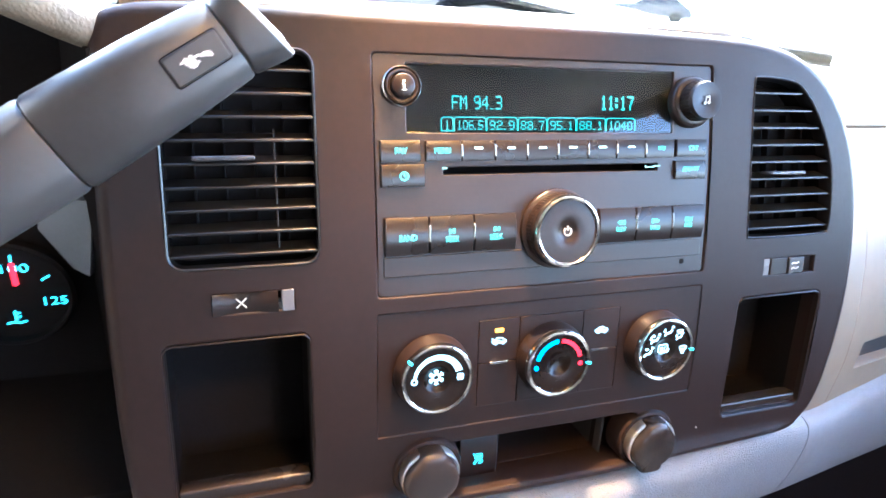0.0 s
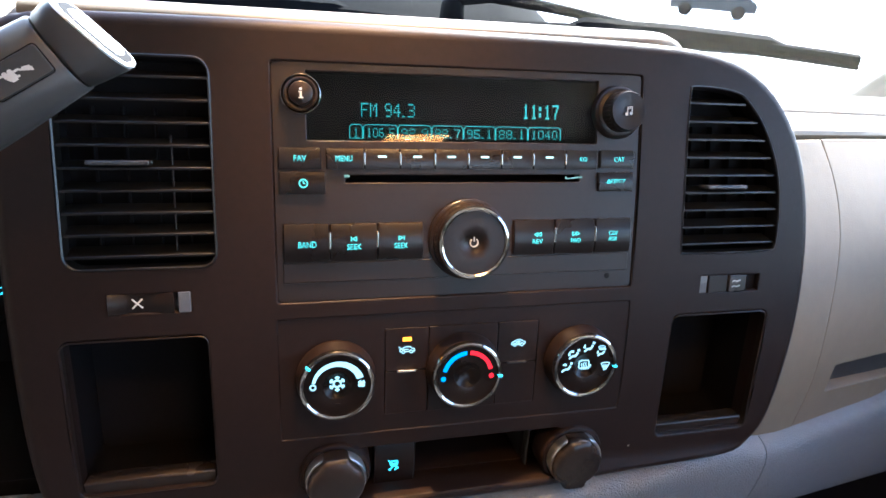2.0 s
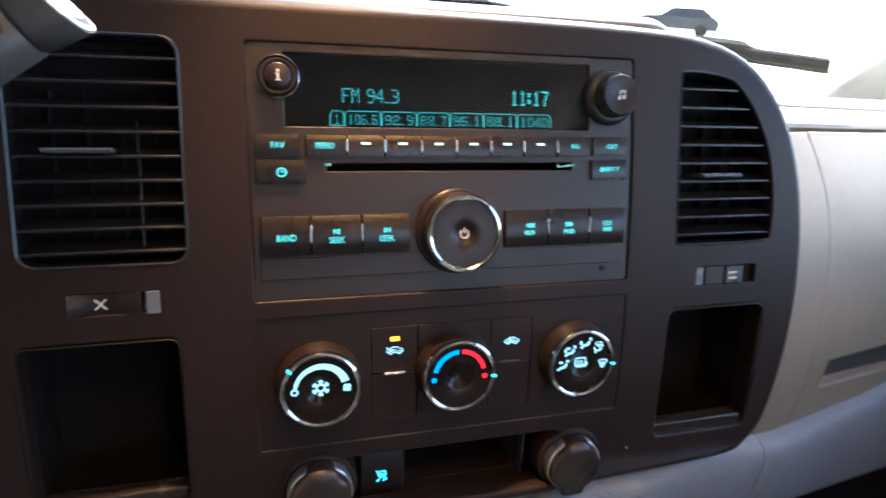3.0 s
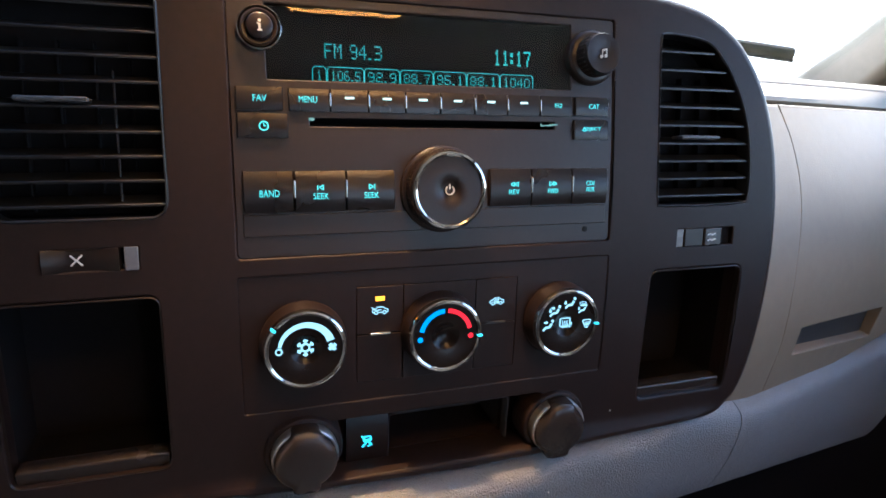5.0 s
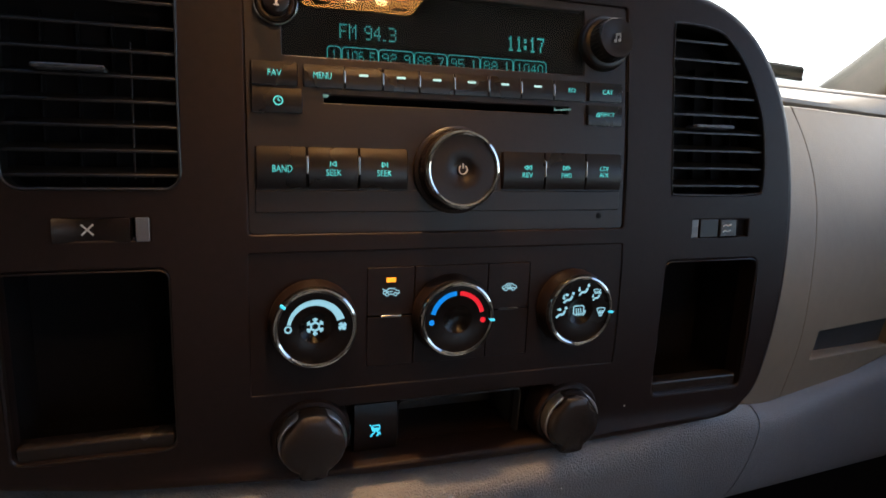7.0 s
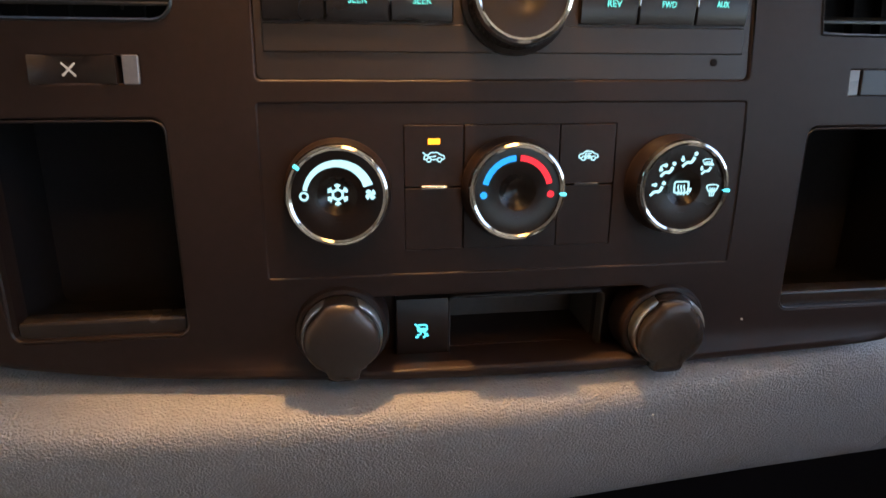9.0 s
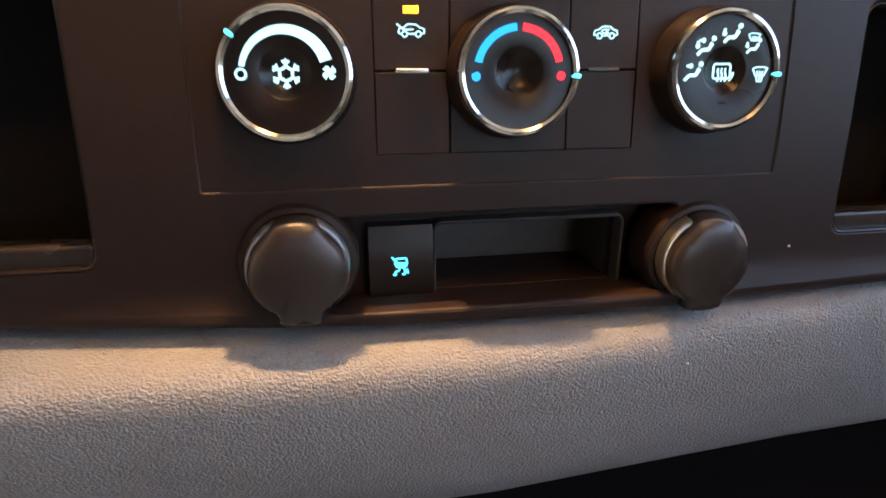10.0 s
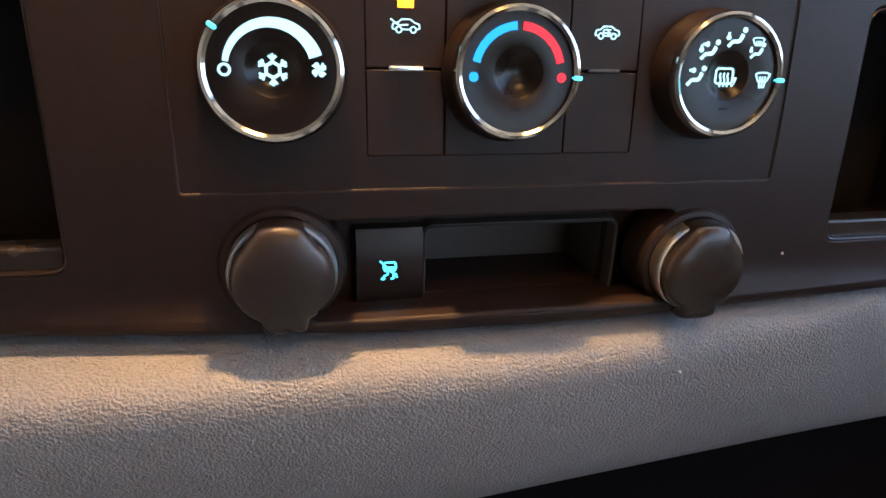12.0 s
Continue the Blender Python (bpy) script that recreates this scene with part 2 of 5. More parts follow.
def lettering(body, height, width=None, thick=0.00025, slim=0.008):
    """Raised text of a cap height in metres round the origin, squeezed to a width if given."""
    cu = bpy.data.curves.new("lettering", "FONT")
    cu.body, cu.size, cu.extrude, cu.resolution_u, cu.offset = body, 1.0, 0.0, 3, -slim
    ob = bpy.data.objects.new("lettering", cu)
    scene.collection.objects.link(ob)
    bpy.context.view_layer.update()
    me = bpy.data.meshes.new_from_object(ob.evaluated_get(bpy.context.evaluated_depsgraph_get()))
    bpy.data.objects.remove(ob)
    bpy.data.curves.remove(cu)
    bm = bmesh.new()
    bm.from_mesh(me)
    bpy.data.meshes.remove(me)
    xs, ys = [v.co.x for v in bm.verts], [v.co.y for v in bm.verts]
    ky = height / (max(ys) - min(ys))
    kx = ky if width is None else width / (max(xs) - min(xs))
    cx, cy = (max(xs) + min(xs)) / 2, (max(ys) + min(ys)) / 2
    for v in bm.verts:
        v.co = ((v.co.x - cx) * kx, (v.co.y - cy) * ky, 0)
    ext = bmesh.ops.extrude_face_region(bm, geom=bm.faces[:])
    bmesh.ops.translate(bm, verts=[g for g in ext["geom"] if isinstance(g, bmesh.types.BMVert)], vec=(0, 0, thick))
    return bm


def smooth_loop(pts, times=3, closed=True):
    """Rounds a polygon off by cutting its corners."""
    for _ in range(times):
        out = []
        n = len(pts)
        for i in range(n if closed else n - 1):
            a, b = pts[i], pts[(i + 1) % n]
            out += [tuple(a[k] * 0.75 + b[k] * 0.25 for k in range(len(a))), tuple(a[k] * 0.25 + b[k] * 0.75 for k in range(len(a)))]
        pts = out
    return pts


def thin(pts, gap):
    out = [pts[0]]
    for p in pts[1:]:
        if math.dist(p, out[-1]) > gap:
            out.append(p)
    return out


def shell(outline, holes, place, roll=0.004, back=0.03, lip=0.0012, hole_back=0.012, step=0.006):
    """A panel with openings: outline and holes lie in a plane (x, z), place(x, z, n) sets them in the room.
    The outer edge rolls back over a radius, the edges of the openings are softened and go in."""
    bm = bmesh.new()
    edges = []
    for loop in [outline] + holes:
        vs = [bm.verts.new((x, z, 0)) for x, z in loop]
        edges += [bm.edges.new((vs[i], vs[(i + 1) % len(vs)])) for i in range(len(vs))]
    bmesh.ops.triangle_fill(bm, edges=edges, use_beauty=True)
    lo, hi = min(p[1] for p in outline), max(p[1] for p in outline)
    z = lo + step
    while z < hi:
        bmesh.ops.bisect_plane(bm, geom=bm.verts[:] + bm.edges[:] + bm.faces[:], plane_co=(0, z, 0), plane_no=(0, 1, 0), dist=1e-6)
        z += step
    for v in bm.verts:
        v.co = place(v.co.x, v.co.y, 0.0)

    def skirt(loop, sign, r, deep):
        n = len(loop)
        area = sum(loop[i][0] * loop[(i + 1) % n][1] - loop[(i + 1) % n][0] * loop[i][1] for i in range(n))
        sg = sign * (1 if area > 0 else -1)
        rings = []
        for j in range(-1, 6):
            a = math.pi / 2 * min(max(j, 0), 4) / 4
            off, down = r * math.sin(a) + (2e-5 if j >= 0 else 0), -r * (1 - math.cos(a)) - (deep if j == 5 else 0)
            ring = []
            for i in range(n):
                t = Vector(loop[(i + 1) % n]) - Vector(loop[i - 1])
                t.normalize()
                ring.append(place(loop[i][0] + sg * t.y * off, loop[i][1] - sg * t.x * off, down))
            rings.append(ring)
        loft(bm, rings, False, False)

    skirt(outline, 1, roll, back)
    for h in holes:
        skirt(h, -1, lip, hole_back)
    bmesh.ops.remove_doubles(bm, verts=bm.verts[:], dist=1e-6)
    return bm


def moved(loop, x, z):
    return [(x + p[0], z + p[1]) for p in loop]


def face_y(z):
    """Depth of the centre stack's front at a height: it leans back more towards its top."""
    s = 1.30 - z
    return -(0.39 * s - (0.6 * s * s if s > 0 else 0.0))


def on_face(x, z, n=0.0):
    """The frame of the centre stack's front: x to the right, y up along it, z out of it."""
    s = 1.30 - z
    slope = 0.39 - (1.2 * s if s > 0 else 0.0)
    a = math.atan(slope)
    up, out = Vector((0, math.sin(a), math.cos(a))), Vector((0, -math.cos(a), math.sin(a)))
    o = Vector((x, face_y(z), z)) + out * n
    return Matrix(((1, up.x, out.x, o.x), (0, up.y, out.y, o.y), (0, up.z, out.z, o.z), (0, 0, 0, 1)))


def face_point(x, z, n):
    return on_face(x, z, n).translation

# ---- the cab round the camera: plain roof, walls and floor with the window openings ----
def box(x0, x1, y0, y1, z0, z1, bm=None):
    bm = bm or bmesh.new()
    p = [(x0, y0), (x1, y0), (x1, y1), (x0, y1)]
    return loft(bm, [at_z(p, z0), at_z(p, z1)])


HEADLINER = material("tan_headliner", (0.36, 0.33, 0.285), 0.9, vary=0.06, scale=10)
FOOTWELL = material("footwell_shade_black", (0.008, 0.0068, 0.0075), 0.95, vary=0.3, scale=60, bump=0.2, bump_scale=700, spec=0.1)
CARPET = material("dark_carpet", (0.035, 0.032, 0.03), 0.95, vary=0.3, scale=60, bump=0.15, bump_scale=900)
DOORTRIM = material("tan_door_trim", (0.12, 0.10, 0.08), 0.7, vary=0.1, scale=20)
XL, XR = -0.92, 0.88          # inner sides of the doors
YB = -1.75                    # back wall of the cab
alone("ceiling", box(XL, XR, YB, 0.03, 1.90, 1.94), HEADLINER, "tan cloth headliner under the cab roof", "ceiling", kind="structure")
alone("floor", box(XL, XR, YB, 0.62, 0.62, 0.66), CARPET, "dark carpet on the cab floor", "floor", kind="structure")
# unseen side walls: closed parts and dark trim keep bounce off the stack's left
for name, x0, x1, y0 in (("wall_left", XL - 0.06, XL, 0.02), ("wall_right", XR, XR + 0.06, -1.45)):
    w = box(x0, x1, YB, 0.50, 0.62, 1.29)                       # door below its window
    box(x0, x1, YB, y0, 1.29, 1.94, w)                          # closed rear part
    box(x0, x1, y0, 0.03, 1.84, 1.94, w)                        # roof rail
    alone(name, w, DOORTRIM, "unseen dark tan door and pillar, window gap sized to shape the light", "wall", kind="structure", smooth=False)
w = box(XL, XR, YB - 0.05, YB, 0.62, 1.30)
box(XL, XR, YB - 0.05, YB, 1.78, 1.94, w)
# closed on the left in place of a driver's body blocking the light
box(XL, 0.25, YB - 0.05, YB, 1.30, 1.78, w)
box(0.74, XR, YB - 0.05, YB, 1.30, 1.78, w)
alone("wall_back", w, CARPET, "unseen rear cab wall, its window narrowed to limit light", "wall", kind="structure", smooth=False)
# added near-black sheet: the footwell's deep shade is put into its colour
alone("footwell_shade_sheet", box(XL, XR, 0.10, 0.12, 0.64, 1.03), FOOTWELL, "near-black sheet for the shade in the footwell under the dashboard", "wall", kind="structure", smooth=False)
alone("bulkhead", box(XL, XR, 0.60, 0.64, 0.62, 1.20), DEEP, "dark bulkhead below the windscreen", "wall", kind="structure")

# windscreen, slanting back to the roof, with its pillars and rubber seal
WS_LO, WS_HI = (0.66, 1.215), (0.03, 1.90)
ws = thing("windscreen", "large slanted laminated glass windscreen", "windscreen", kind="structure", at=(0, 0.66, 1.215))
bm = bmesh.new()
N = 16
rows = []
for j, (y, z) in enumerate((WS_LO, WS_HI)):
    row = []
    for i in range(N + 1):
        u = -1 + 2 * i / N
        row.append((XL + (XR - XL) * i / N, y - 0.16 * u * u * (1 - 0.5 * j), z))
    rows.append(row)
for k in range(N):
    a, b, c, d = rows[0][k], rows[0][k + 1], rows[1][k + 1], rows[1][k]
    bm.faces.new([bm.verts.new(p) for p in (a, b, c, d)])
bmesh.ops.remove_doubles(bm, verts=bm.verts[:], dist=1e-5)
bmesh.ops.solidify(bm, geom=bm.faces[:], thickness=0.005)
pane = part("pane", bm, GLASS, ws)
pane.visible_shadow = False
for sx, name in ((XL, "pillar"), (XR, "pillar")):
    bm = bmesh.new()
    sg = 1 if sx > 0 else -1
    loops = []
    for t in np.linspace(0, 1, 15):
        y, z = 0.50 + (-0.05 - 0.50) * t, 1.20 + 0.71 * t
        g = 0.05 * (1 - t) ** 5
        loops.append([(sx + p[0] + sg * 0.02, y + p[1], z) for p in rrect(0.075 + g, 0.10 + g, 0.025)])
    part(name, loft(bm, loops), TANSOFT, ws, "tan plastic pillar trim")

# ---- the dashboard: upper pad, right-hand panel, glove box, lower pad ----
def dash_profile(x):
    """Upper pad in section at x: over the hood of the centre stack, or over the lower passenger's side, down to the windscreen."""
    t = min(1.0, max(0.0, (x - 0.13) / 0.12))
    t = t * t * (3 - 2 * t)
    zc, yc = 1.3705, 0.036
    mid = [(yc + 0.016, zc - 0.070), (yc + 0.004, zc - 0.020), (yc - 0.004, zc - 0.006), (yc, zc), (yc + 0.020, zc + 0.0005),
           (yc + 0.05, zc - 0.012), (yc + 0.15, zc - 0.050), (0.45, 1.235), (0.62, 1.19)]
    u = x - 0.25
    zt, yt = 1.2985 - 0.040 * u, 0.136 + 0.10 * u
    side = [(yt + 0.010, zt - 0.030), (yt + 0.002, zt - 0.012), (yt + 0.0005, zt - 0.003), (yt + 0.003, zt), (yt + 0.010, zt + 0.0015),
            (yt + 0.05, zt - 0.003), (yt + 0.14, zt - 0.018), (0.45, 1.235), (0.62, 1.19)]
    return [(p[0] + (q[0] - p[0]) * t, p[1] + (q[1] - p[1]) * t) for p, q in zip(mid, side)]


dash = thing("dashboard", "tan grained vinyl dashboard upper pad below the windscreen", "dashboard", kind="structure", at=(0, 0.3, 1.2))
bm = bmesh.new()
rows = []
for x in np.concatenate([np.linspace(-0.235, 0.36, 60), np.linspace(0.40, 0.88, 9)]):
    pr = smooth_loop([(p[0], p[1]) for p in dash_profile(x)], 2, closed=False)
    rows.append([bm.verts.new((x, y, z)) for y, z in pr])
for a, b in zip(rows, rows[1:]):
    for i in range(len(a) - 1):
        bm.faces.new((a[i], a[i + 1], b[i + 1], b[i]))
part("upper_pad", bm, TANSOFT, dash)


bm = bmesh.new()
for x0, x1, y0 in ((XL, -0.235, 0.16), (-0.235, XR, 0.30)):
    loft(bm, [[(x0, y0, 1.05), (x0, y0, 1.255), (x0, 0.62, 1.18), (x0, 0.62, 1.05)], [(x1, y0, 1.05), (x1, y0, 1.255), (x1, 0.62, 1.18), (x1, 0.62, 1.05)]])
part("dash_core", bm, DEEP, dash, "dark body of the dashboard below its skin")


def right_point(x, z, n):
    """The passenger's side bulges: upright low down, rolling back to its top, and falling away from the centre stack."""
    u, h = x - 0.25, min(0.21, max(0.0, 1.292 - z)) / 0.21
    slope = max(0.0, 1.0 - h)
    out = Vector((0.26, -1, slope)).normalized()
    fall = 0.079 * u * min(1.0, max(0.0, (z - 1.10) / 0.19))
    return Vector((x, 0.0706 + 0.264 * u - 0.100 * (1 - (1 - h) ** 2) + max(0.0, z - 1.292), z - fall)) + out * n


# the edge between the column beside the stack and the glove box follows one curve
def seam_x(z):
    return float(np.interp(z, [1.03, 1.12, 1.145, 1.17, 1.19, 1.21, 1.225, 1.24, 1.253, 1.267, 1.286], [0.329, 0.3295, 0.331, 0.335, 0.3405, 0.346, 0.3495, 0.3515, 0.3522, 0.3518, 0.348]))


column = [(0.238, 1.032)] + [(seam_x(z) - 0.0016, z) for z in np.linspace(1.032, 1.289, 36)] + [(0.225, 1.289)]
bm = shell(column, [], right_point, roll=0.0025, back=0.02, step=0.02)
part("side_trim", bm, TANSOFT, dash, "plain tan plastic column beside the centre stack")
# narrow shelf between the groove over the glove box and the groove of the upper pad
bm, rows = bmesh.new(), []
for x in np.linspace(0.215, 0.88, 44):
    u = x - 0.25
    g, t = right_point(x, 1.2955, 0), Vector((x, 0.1345 + 0.10 * u, 1.2965 - 0.040 * u))
    sec = [g + Vector((0, 0.012, -0.022)), g + Vector((0, -0.001, -0.002)), g + Vector((0, 0.001, 0.0014)), g.lerp(t, 0.3) + Vector((0, 0, 0.0022)), g.lerp(t, 0.7) + Vector((0, 0, 0.0016)), t, t + Vector((0, 0.001, -0.012))]
    rows.append([bm.verts.new(p) for p in sec])
for a, b in zip(rows, rows[1:]):
    for i in range(len(a) - 1):
        bm.faces.new((a[i], a[i + 1], b[i + 1], b[i]))
part("seam_strip", bm, TANSOFT, dash, "narrow tan shelf between two grooves")

SLOT = material("dark_recess_plastic", (0.030, 0.029, 0.026), 0.6, vary=0.2, scale=40)
glove = thing("glove_box", "tan plastic glove box door with a dark handle recess", "glove box", at=(0.55, 0.03, 1.08))
door = [(seam_x(z) + 0.0016, z) for z in np.linspace(1.032, 1.289, 36)] + [(0.86, 1.289), (0.86, 1.06)]
slot = [(0.3565, 1.0815), (0.3580, 1.0795), (0.520, 1.0530), (0.523, 1.0545), (0.524, 1.0880), (0.521, 1.0905), (0.3600, 1.1100), (0.3575, 1.1085)]
bm = shell(door, [slot[::-1]], right_point, roll=0.003, back=0.02, lip=0.0015, hole_back=0.010, step=0.02)
part("door", bm, TANSOFT, glove)
bm = bmesh.new()
loft(bm, [[right_point(x, z, -0.0095) for x, z in ((0.345, 1.045), (0.54, 1.045), (0.54, 1.125), (0.345, 1.125))],
          [right_point(x, z, -0.013) for x, z in ((0.345, 1.045), (0.54, 1.045), (0.54, 1.125), (0.345, 1.125))]])
part("handle_recess", bm, SLOT, glove, "dark recess behind the handle")

# lower pad: a grained roll that runs under the stack; it rises and goes back towards the passenger's side
def pad_section(x):
    xr = max(0.0, x)
    rise = 0.10 * max(0.0, min(abs(x), 0.23 if x > 0 else 9) - 0.05) ** 1.6
    rise += float(np.interp(xr, [0.20, 0.24, 0.28, 0.307, 0.52, 0.88], [0.0, -0.010, -0.023, -0.030, -0.048, -0.050]))
    back = float(np.interp(xr, [0, 0.05, 0.10, 0.165, 0.24, 0.307, 0.79], [0, 0.004, 0.009, 0.016, 0.032, 0.047, 0.19]))
    wide = 0.020 * max(0.0, -x)
    top = 1.0765 + rise
    low = 0.981 + 0.125 * xr - 1.5 * back
    low = min(low, top - 0.03)
    y0 = -0.036 + back
    return [(y0 + 0.02, top + 0.001), (y0, top), (y0 - 0.022 - 0.5 * wide, top - 0.001), (y0 - 0.036 - wide, top - 0.003),
            (y0 - 0.043 - wide, top - 0.010), (y0 - 0.045 - wide, top - 0.030), (y0 - 0.042 - wide, (top - 0.03 + low) / 2),
            (y0 - 0.034 - wide, low + 0.006), (y0 - 0.026 - wide, low), (y0 + 0.03, low + 0.012)]


pad = thing("lower_dash_pad", "tan leather-grained padded roll under the centre stack", "dash pad", kind="structure", at=(0, 0, 1.0))
for name, x0, x1 in (("pad_roll", -0.2655, 0.2796), ("pad_roll", 0.2808, 0.87), ("pad_roll", -0.60, -0.2685)):
    bm = bmesh.new()
    loops = []
    n = max(8, int((x1 - x0) / 0.012))
    for i in range(n + 1):
        x = x0 + (x1 - x0) * i / n
        pr = smooth_loop(pad_section(x), 2, closed=True)
        loops.append([(x, y, z) for y, z in pr])
    part(name, loft(bm, loops), TAN, pad)

# ---- centre stack bezel with all its openings ----
VENT_L_LOOP = moved(rrect(0.0785, 0.1070, 0.009), -0.1832, 1.2962)
VENT_R_LOOP = thin(smooth_loop([(0.1470, 1.2415), (0.1500, 1.2400), (0.2200, 1.2400), (0.2240, 1.2440), (0.2240, 1.2700), (0.2200, 1.2950), (0.2080, 1.3200),
                                (0.1930, 1.3370), (0.1820, 1.3430), (0.1500, 1.3450), (0.1465, 1.3420)], 2), 0.0008)
POCKET_L, POCKET_R = (-0.190, 1.157), (0.186, 1.153)
edge = [(0.0, 1.363), (0.10, 1.362), (0.163, 1.359), (0.202, 1.346), (0.227, 1.319), (0.240, 1.286), (0.246, 1.245), (0.2475, 1.205),
        (0.2460, 1.165), (0.2400, 1.115), (0.233, 1.098), (0.218, 1.0895), (0.177, 1.0870), (0.12, 1.0850), (0.0, 1.0842), (-0.14, 1.0890),
        (-0.235, 1.0990), (-0.243, 1.106), (-0.246, 1.16), (-0.246, 1.25), (-0.244, 1.35), (-0.238, 1.361), (-0.18, 1.363)]
edge = thin(smooth_loop(edge, 2), 0.003)
holes = [moved(rrect(0.2285, 0.1300, 0.003), 0, 1.2850), VENT_L_LOOP, VENT_R_LOOP,
         moved(rrect(0.0440, 0.0125, 0.0012), -0.1805, 1.2248), moved(rrect(0.0485, 0.0135, 0.0012), 0.1900, 1.2200),
         moved(rrect(0.0780, 0.1000, 0.006), *POCKET_L), moved(rrect(0.0780, 0.0960, 0.006), *POCKET_R),
         moved(rrect(0.2290, 0.0790, 0.002), 0, 1.1730),
         moved(rrect(0.1500, 0.0390, 0.006), 0, 1.1048)]
bezel = thing("centre_stack_bezel", "matte dark charcoal plastic centre stack surround on the dashboard", "bezel", at=(0, 0, 1.08))


def bezel_point(x, z, n):
    """The panel's foot flares out into a lip over the pad."""
    t = min(1.0, max(0.0, (1.0935 - z) / 0.009))
    return face_point(x, z, n + (0.0035 + 0.004 * math.exp(-(x / 0.10) ** 4)) * t * t * (3 - 2 * t))


part("panel", shell(edge, [h[::-1] for h in holes], bezel_point, roll=0.007, back=0.045, lip=0.0012, hole_back=0.014), BLACK, bezel)
for (x, z), w, h in ((POCKET_L, 0.0780, 0.1000), (POCKET_R, 0.0780, 0.0960)):
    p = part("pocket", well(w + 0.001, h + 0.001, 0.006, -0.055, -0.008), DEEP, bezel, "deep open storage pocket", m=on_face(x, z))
    part("pocket_sill", slab(w - 0.004, 0.0088, -0.013, -0.003, 0.002, 0.0012), CAP, p, m=on_face(x, z - h / 2 + 0.0052))
    part("pocket_rim", frame_ring(w - 0.0004, h - 0.0004, 0.006, 0.0012, -0.006, -0.0012), KEY, p, m=on_face(x, z))

# ---- the radio ----
radio = thing("car_radio", "black car radio with a teal back-lit display and keys", "radio", at=(0, -0.02, 1.22))
# body: a shallow box whose front plate has the display cut-out and the disc slot
plate_out = moved(rrect(0.2250, 0.1265, 0.0025), 0, 1.2850)
plate_holes = [moved(rrect(0.1790, 0.0370, 0.0015), -0.0055, 1.3270), moved(rrect(0.1470, 0.0052, 0.0008), -0.0005, 1.2890)]
part("faceplate", shell(plate_out, [h[::-1] for h in plate_holes], lambda x, z, n: face_point(x, z, n - 0.0012), roll=0.0008, back=0.02, lip=0.0006, hole_back=0.0012), RADIO, radio)
bm = loft(bmesh.new(), [[face_point(x, z, n) for x, z in ((-0.110, 1.226), (0.110, 1.226), (0.110, 1.344), (-0.110, 1.344))] for n in (-0.075, -0.034)])
part("chassis", bm, DEEP, radio)
part("disc_slot", well(0.1480, 0.0060, 0.0008, -0.028, -0.010), DEEP, radio, "dark compact disc slot", m=on_face(-0.0005, 1.2890))
bm = slab(0.0030, 0.0014, -0.004, -0.0006, 0.0004, 0.0003)
part("slot_light", bm, FAINT, radio, "small teal slot light", m=on_face(-0.0725, 1.2905))
bm = bmesh.new()
strokes(bm, [[(-5, 0.9), (-5, -0.9)], [(-5, -0.6), (-1, -0.2), (2, 0.3), (6, 0.5)], [(-1, -0.5), (2, 0.0), (6, 0.2)]], 0.7)
part("slot_legend", bm, FAINT, radio, "faint teal sliver of worn slot lettering", m=on_face(0.068, 1.2893, -0.0006))

# display: segments set deep behind a slightly bowed smoked window
lcd_z = 1.3150
LCD_FRAME = Matrix.Translation((0, 0.0175, 0)) @ on_face(0, lcd_z)
panel = part("display_panel", slab(0.200, 0.062, -0.004, -0.0006, 0.001, 0.0005), PANEL, radio, "dark liquid crystal panel", m=LCD_FRAME @ Matrix.Translation((-0.005, 0.010, 0)))


GLYPHS = {"0": "0e11111111110e", "1": "040c040404040e", "2": "0e11010e10101f", "3": "1e01010e01011e", "4": "02060a121f0202", "5": "1f10101e01111e",
          "6": "0e10101e11110e", "7": "1f010202040404", "8": "0e11110e11110e", "9": "0e11110f01010e", ".": "0000000000000c", ":": "000c0c000c0c00",
          "F": "1f10101e101010", "M": "111b1515111111", " ": "00000000000000"}


def matrix_text(body, width, height, fat=1.0):
    """Characters of a dot-matrix display, five dots by seven."""
    bm = bmesh.new()
    cells, x = [], 0
    for ch in body:
        wide = 3 if ch in ".: " else 5
        for r in range(7):
            bits = int(GLYPHS[ch][2 * r:2 * r + 2], 16)
            for c in range(5):
                if bits >> (4 - c) & 1:
                    cells.append((x + c - (1 if wide == 3 else 0), 6 - r))
        x += wide + 1
    px, py = width / (x - 1), height / 7
    for c, r in cells:
        cx, cy = (c + 0.5) * px - width / 2, (r + 0.5) * py - height / 2
        w, h = px * 0.42 * fat, py * (0.40 if fat > 1 else 0.34)
        loft(bm, [[(cx - w, cy - h, z), (cx + w, cy - h, z), (cx + w, cy + h, z), (cx - w, cy + h, z)] for z in (0, 0.0002)])
    return bm


def lcd(bm, x, z):
    part("display_text", bm, LCD, panel, "teal display characters", m=LCD_FRAME @ Matrix.Translation((x, (z - lcd_z) / 0.932, 0)), smooth=False)


lcd(matrix_text("FM 94.3", 0.0325, 0.0082, 0.72), -0.0459, 1.3207)
lcd(matrix_text("11:17", 0.0245, 0.0092, 1.1), 0.0517, 1.3217)
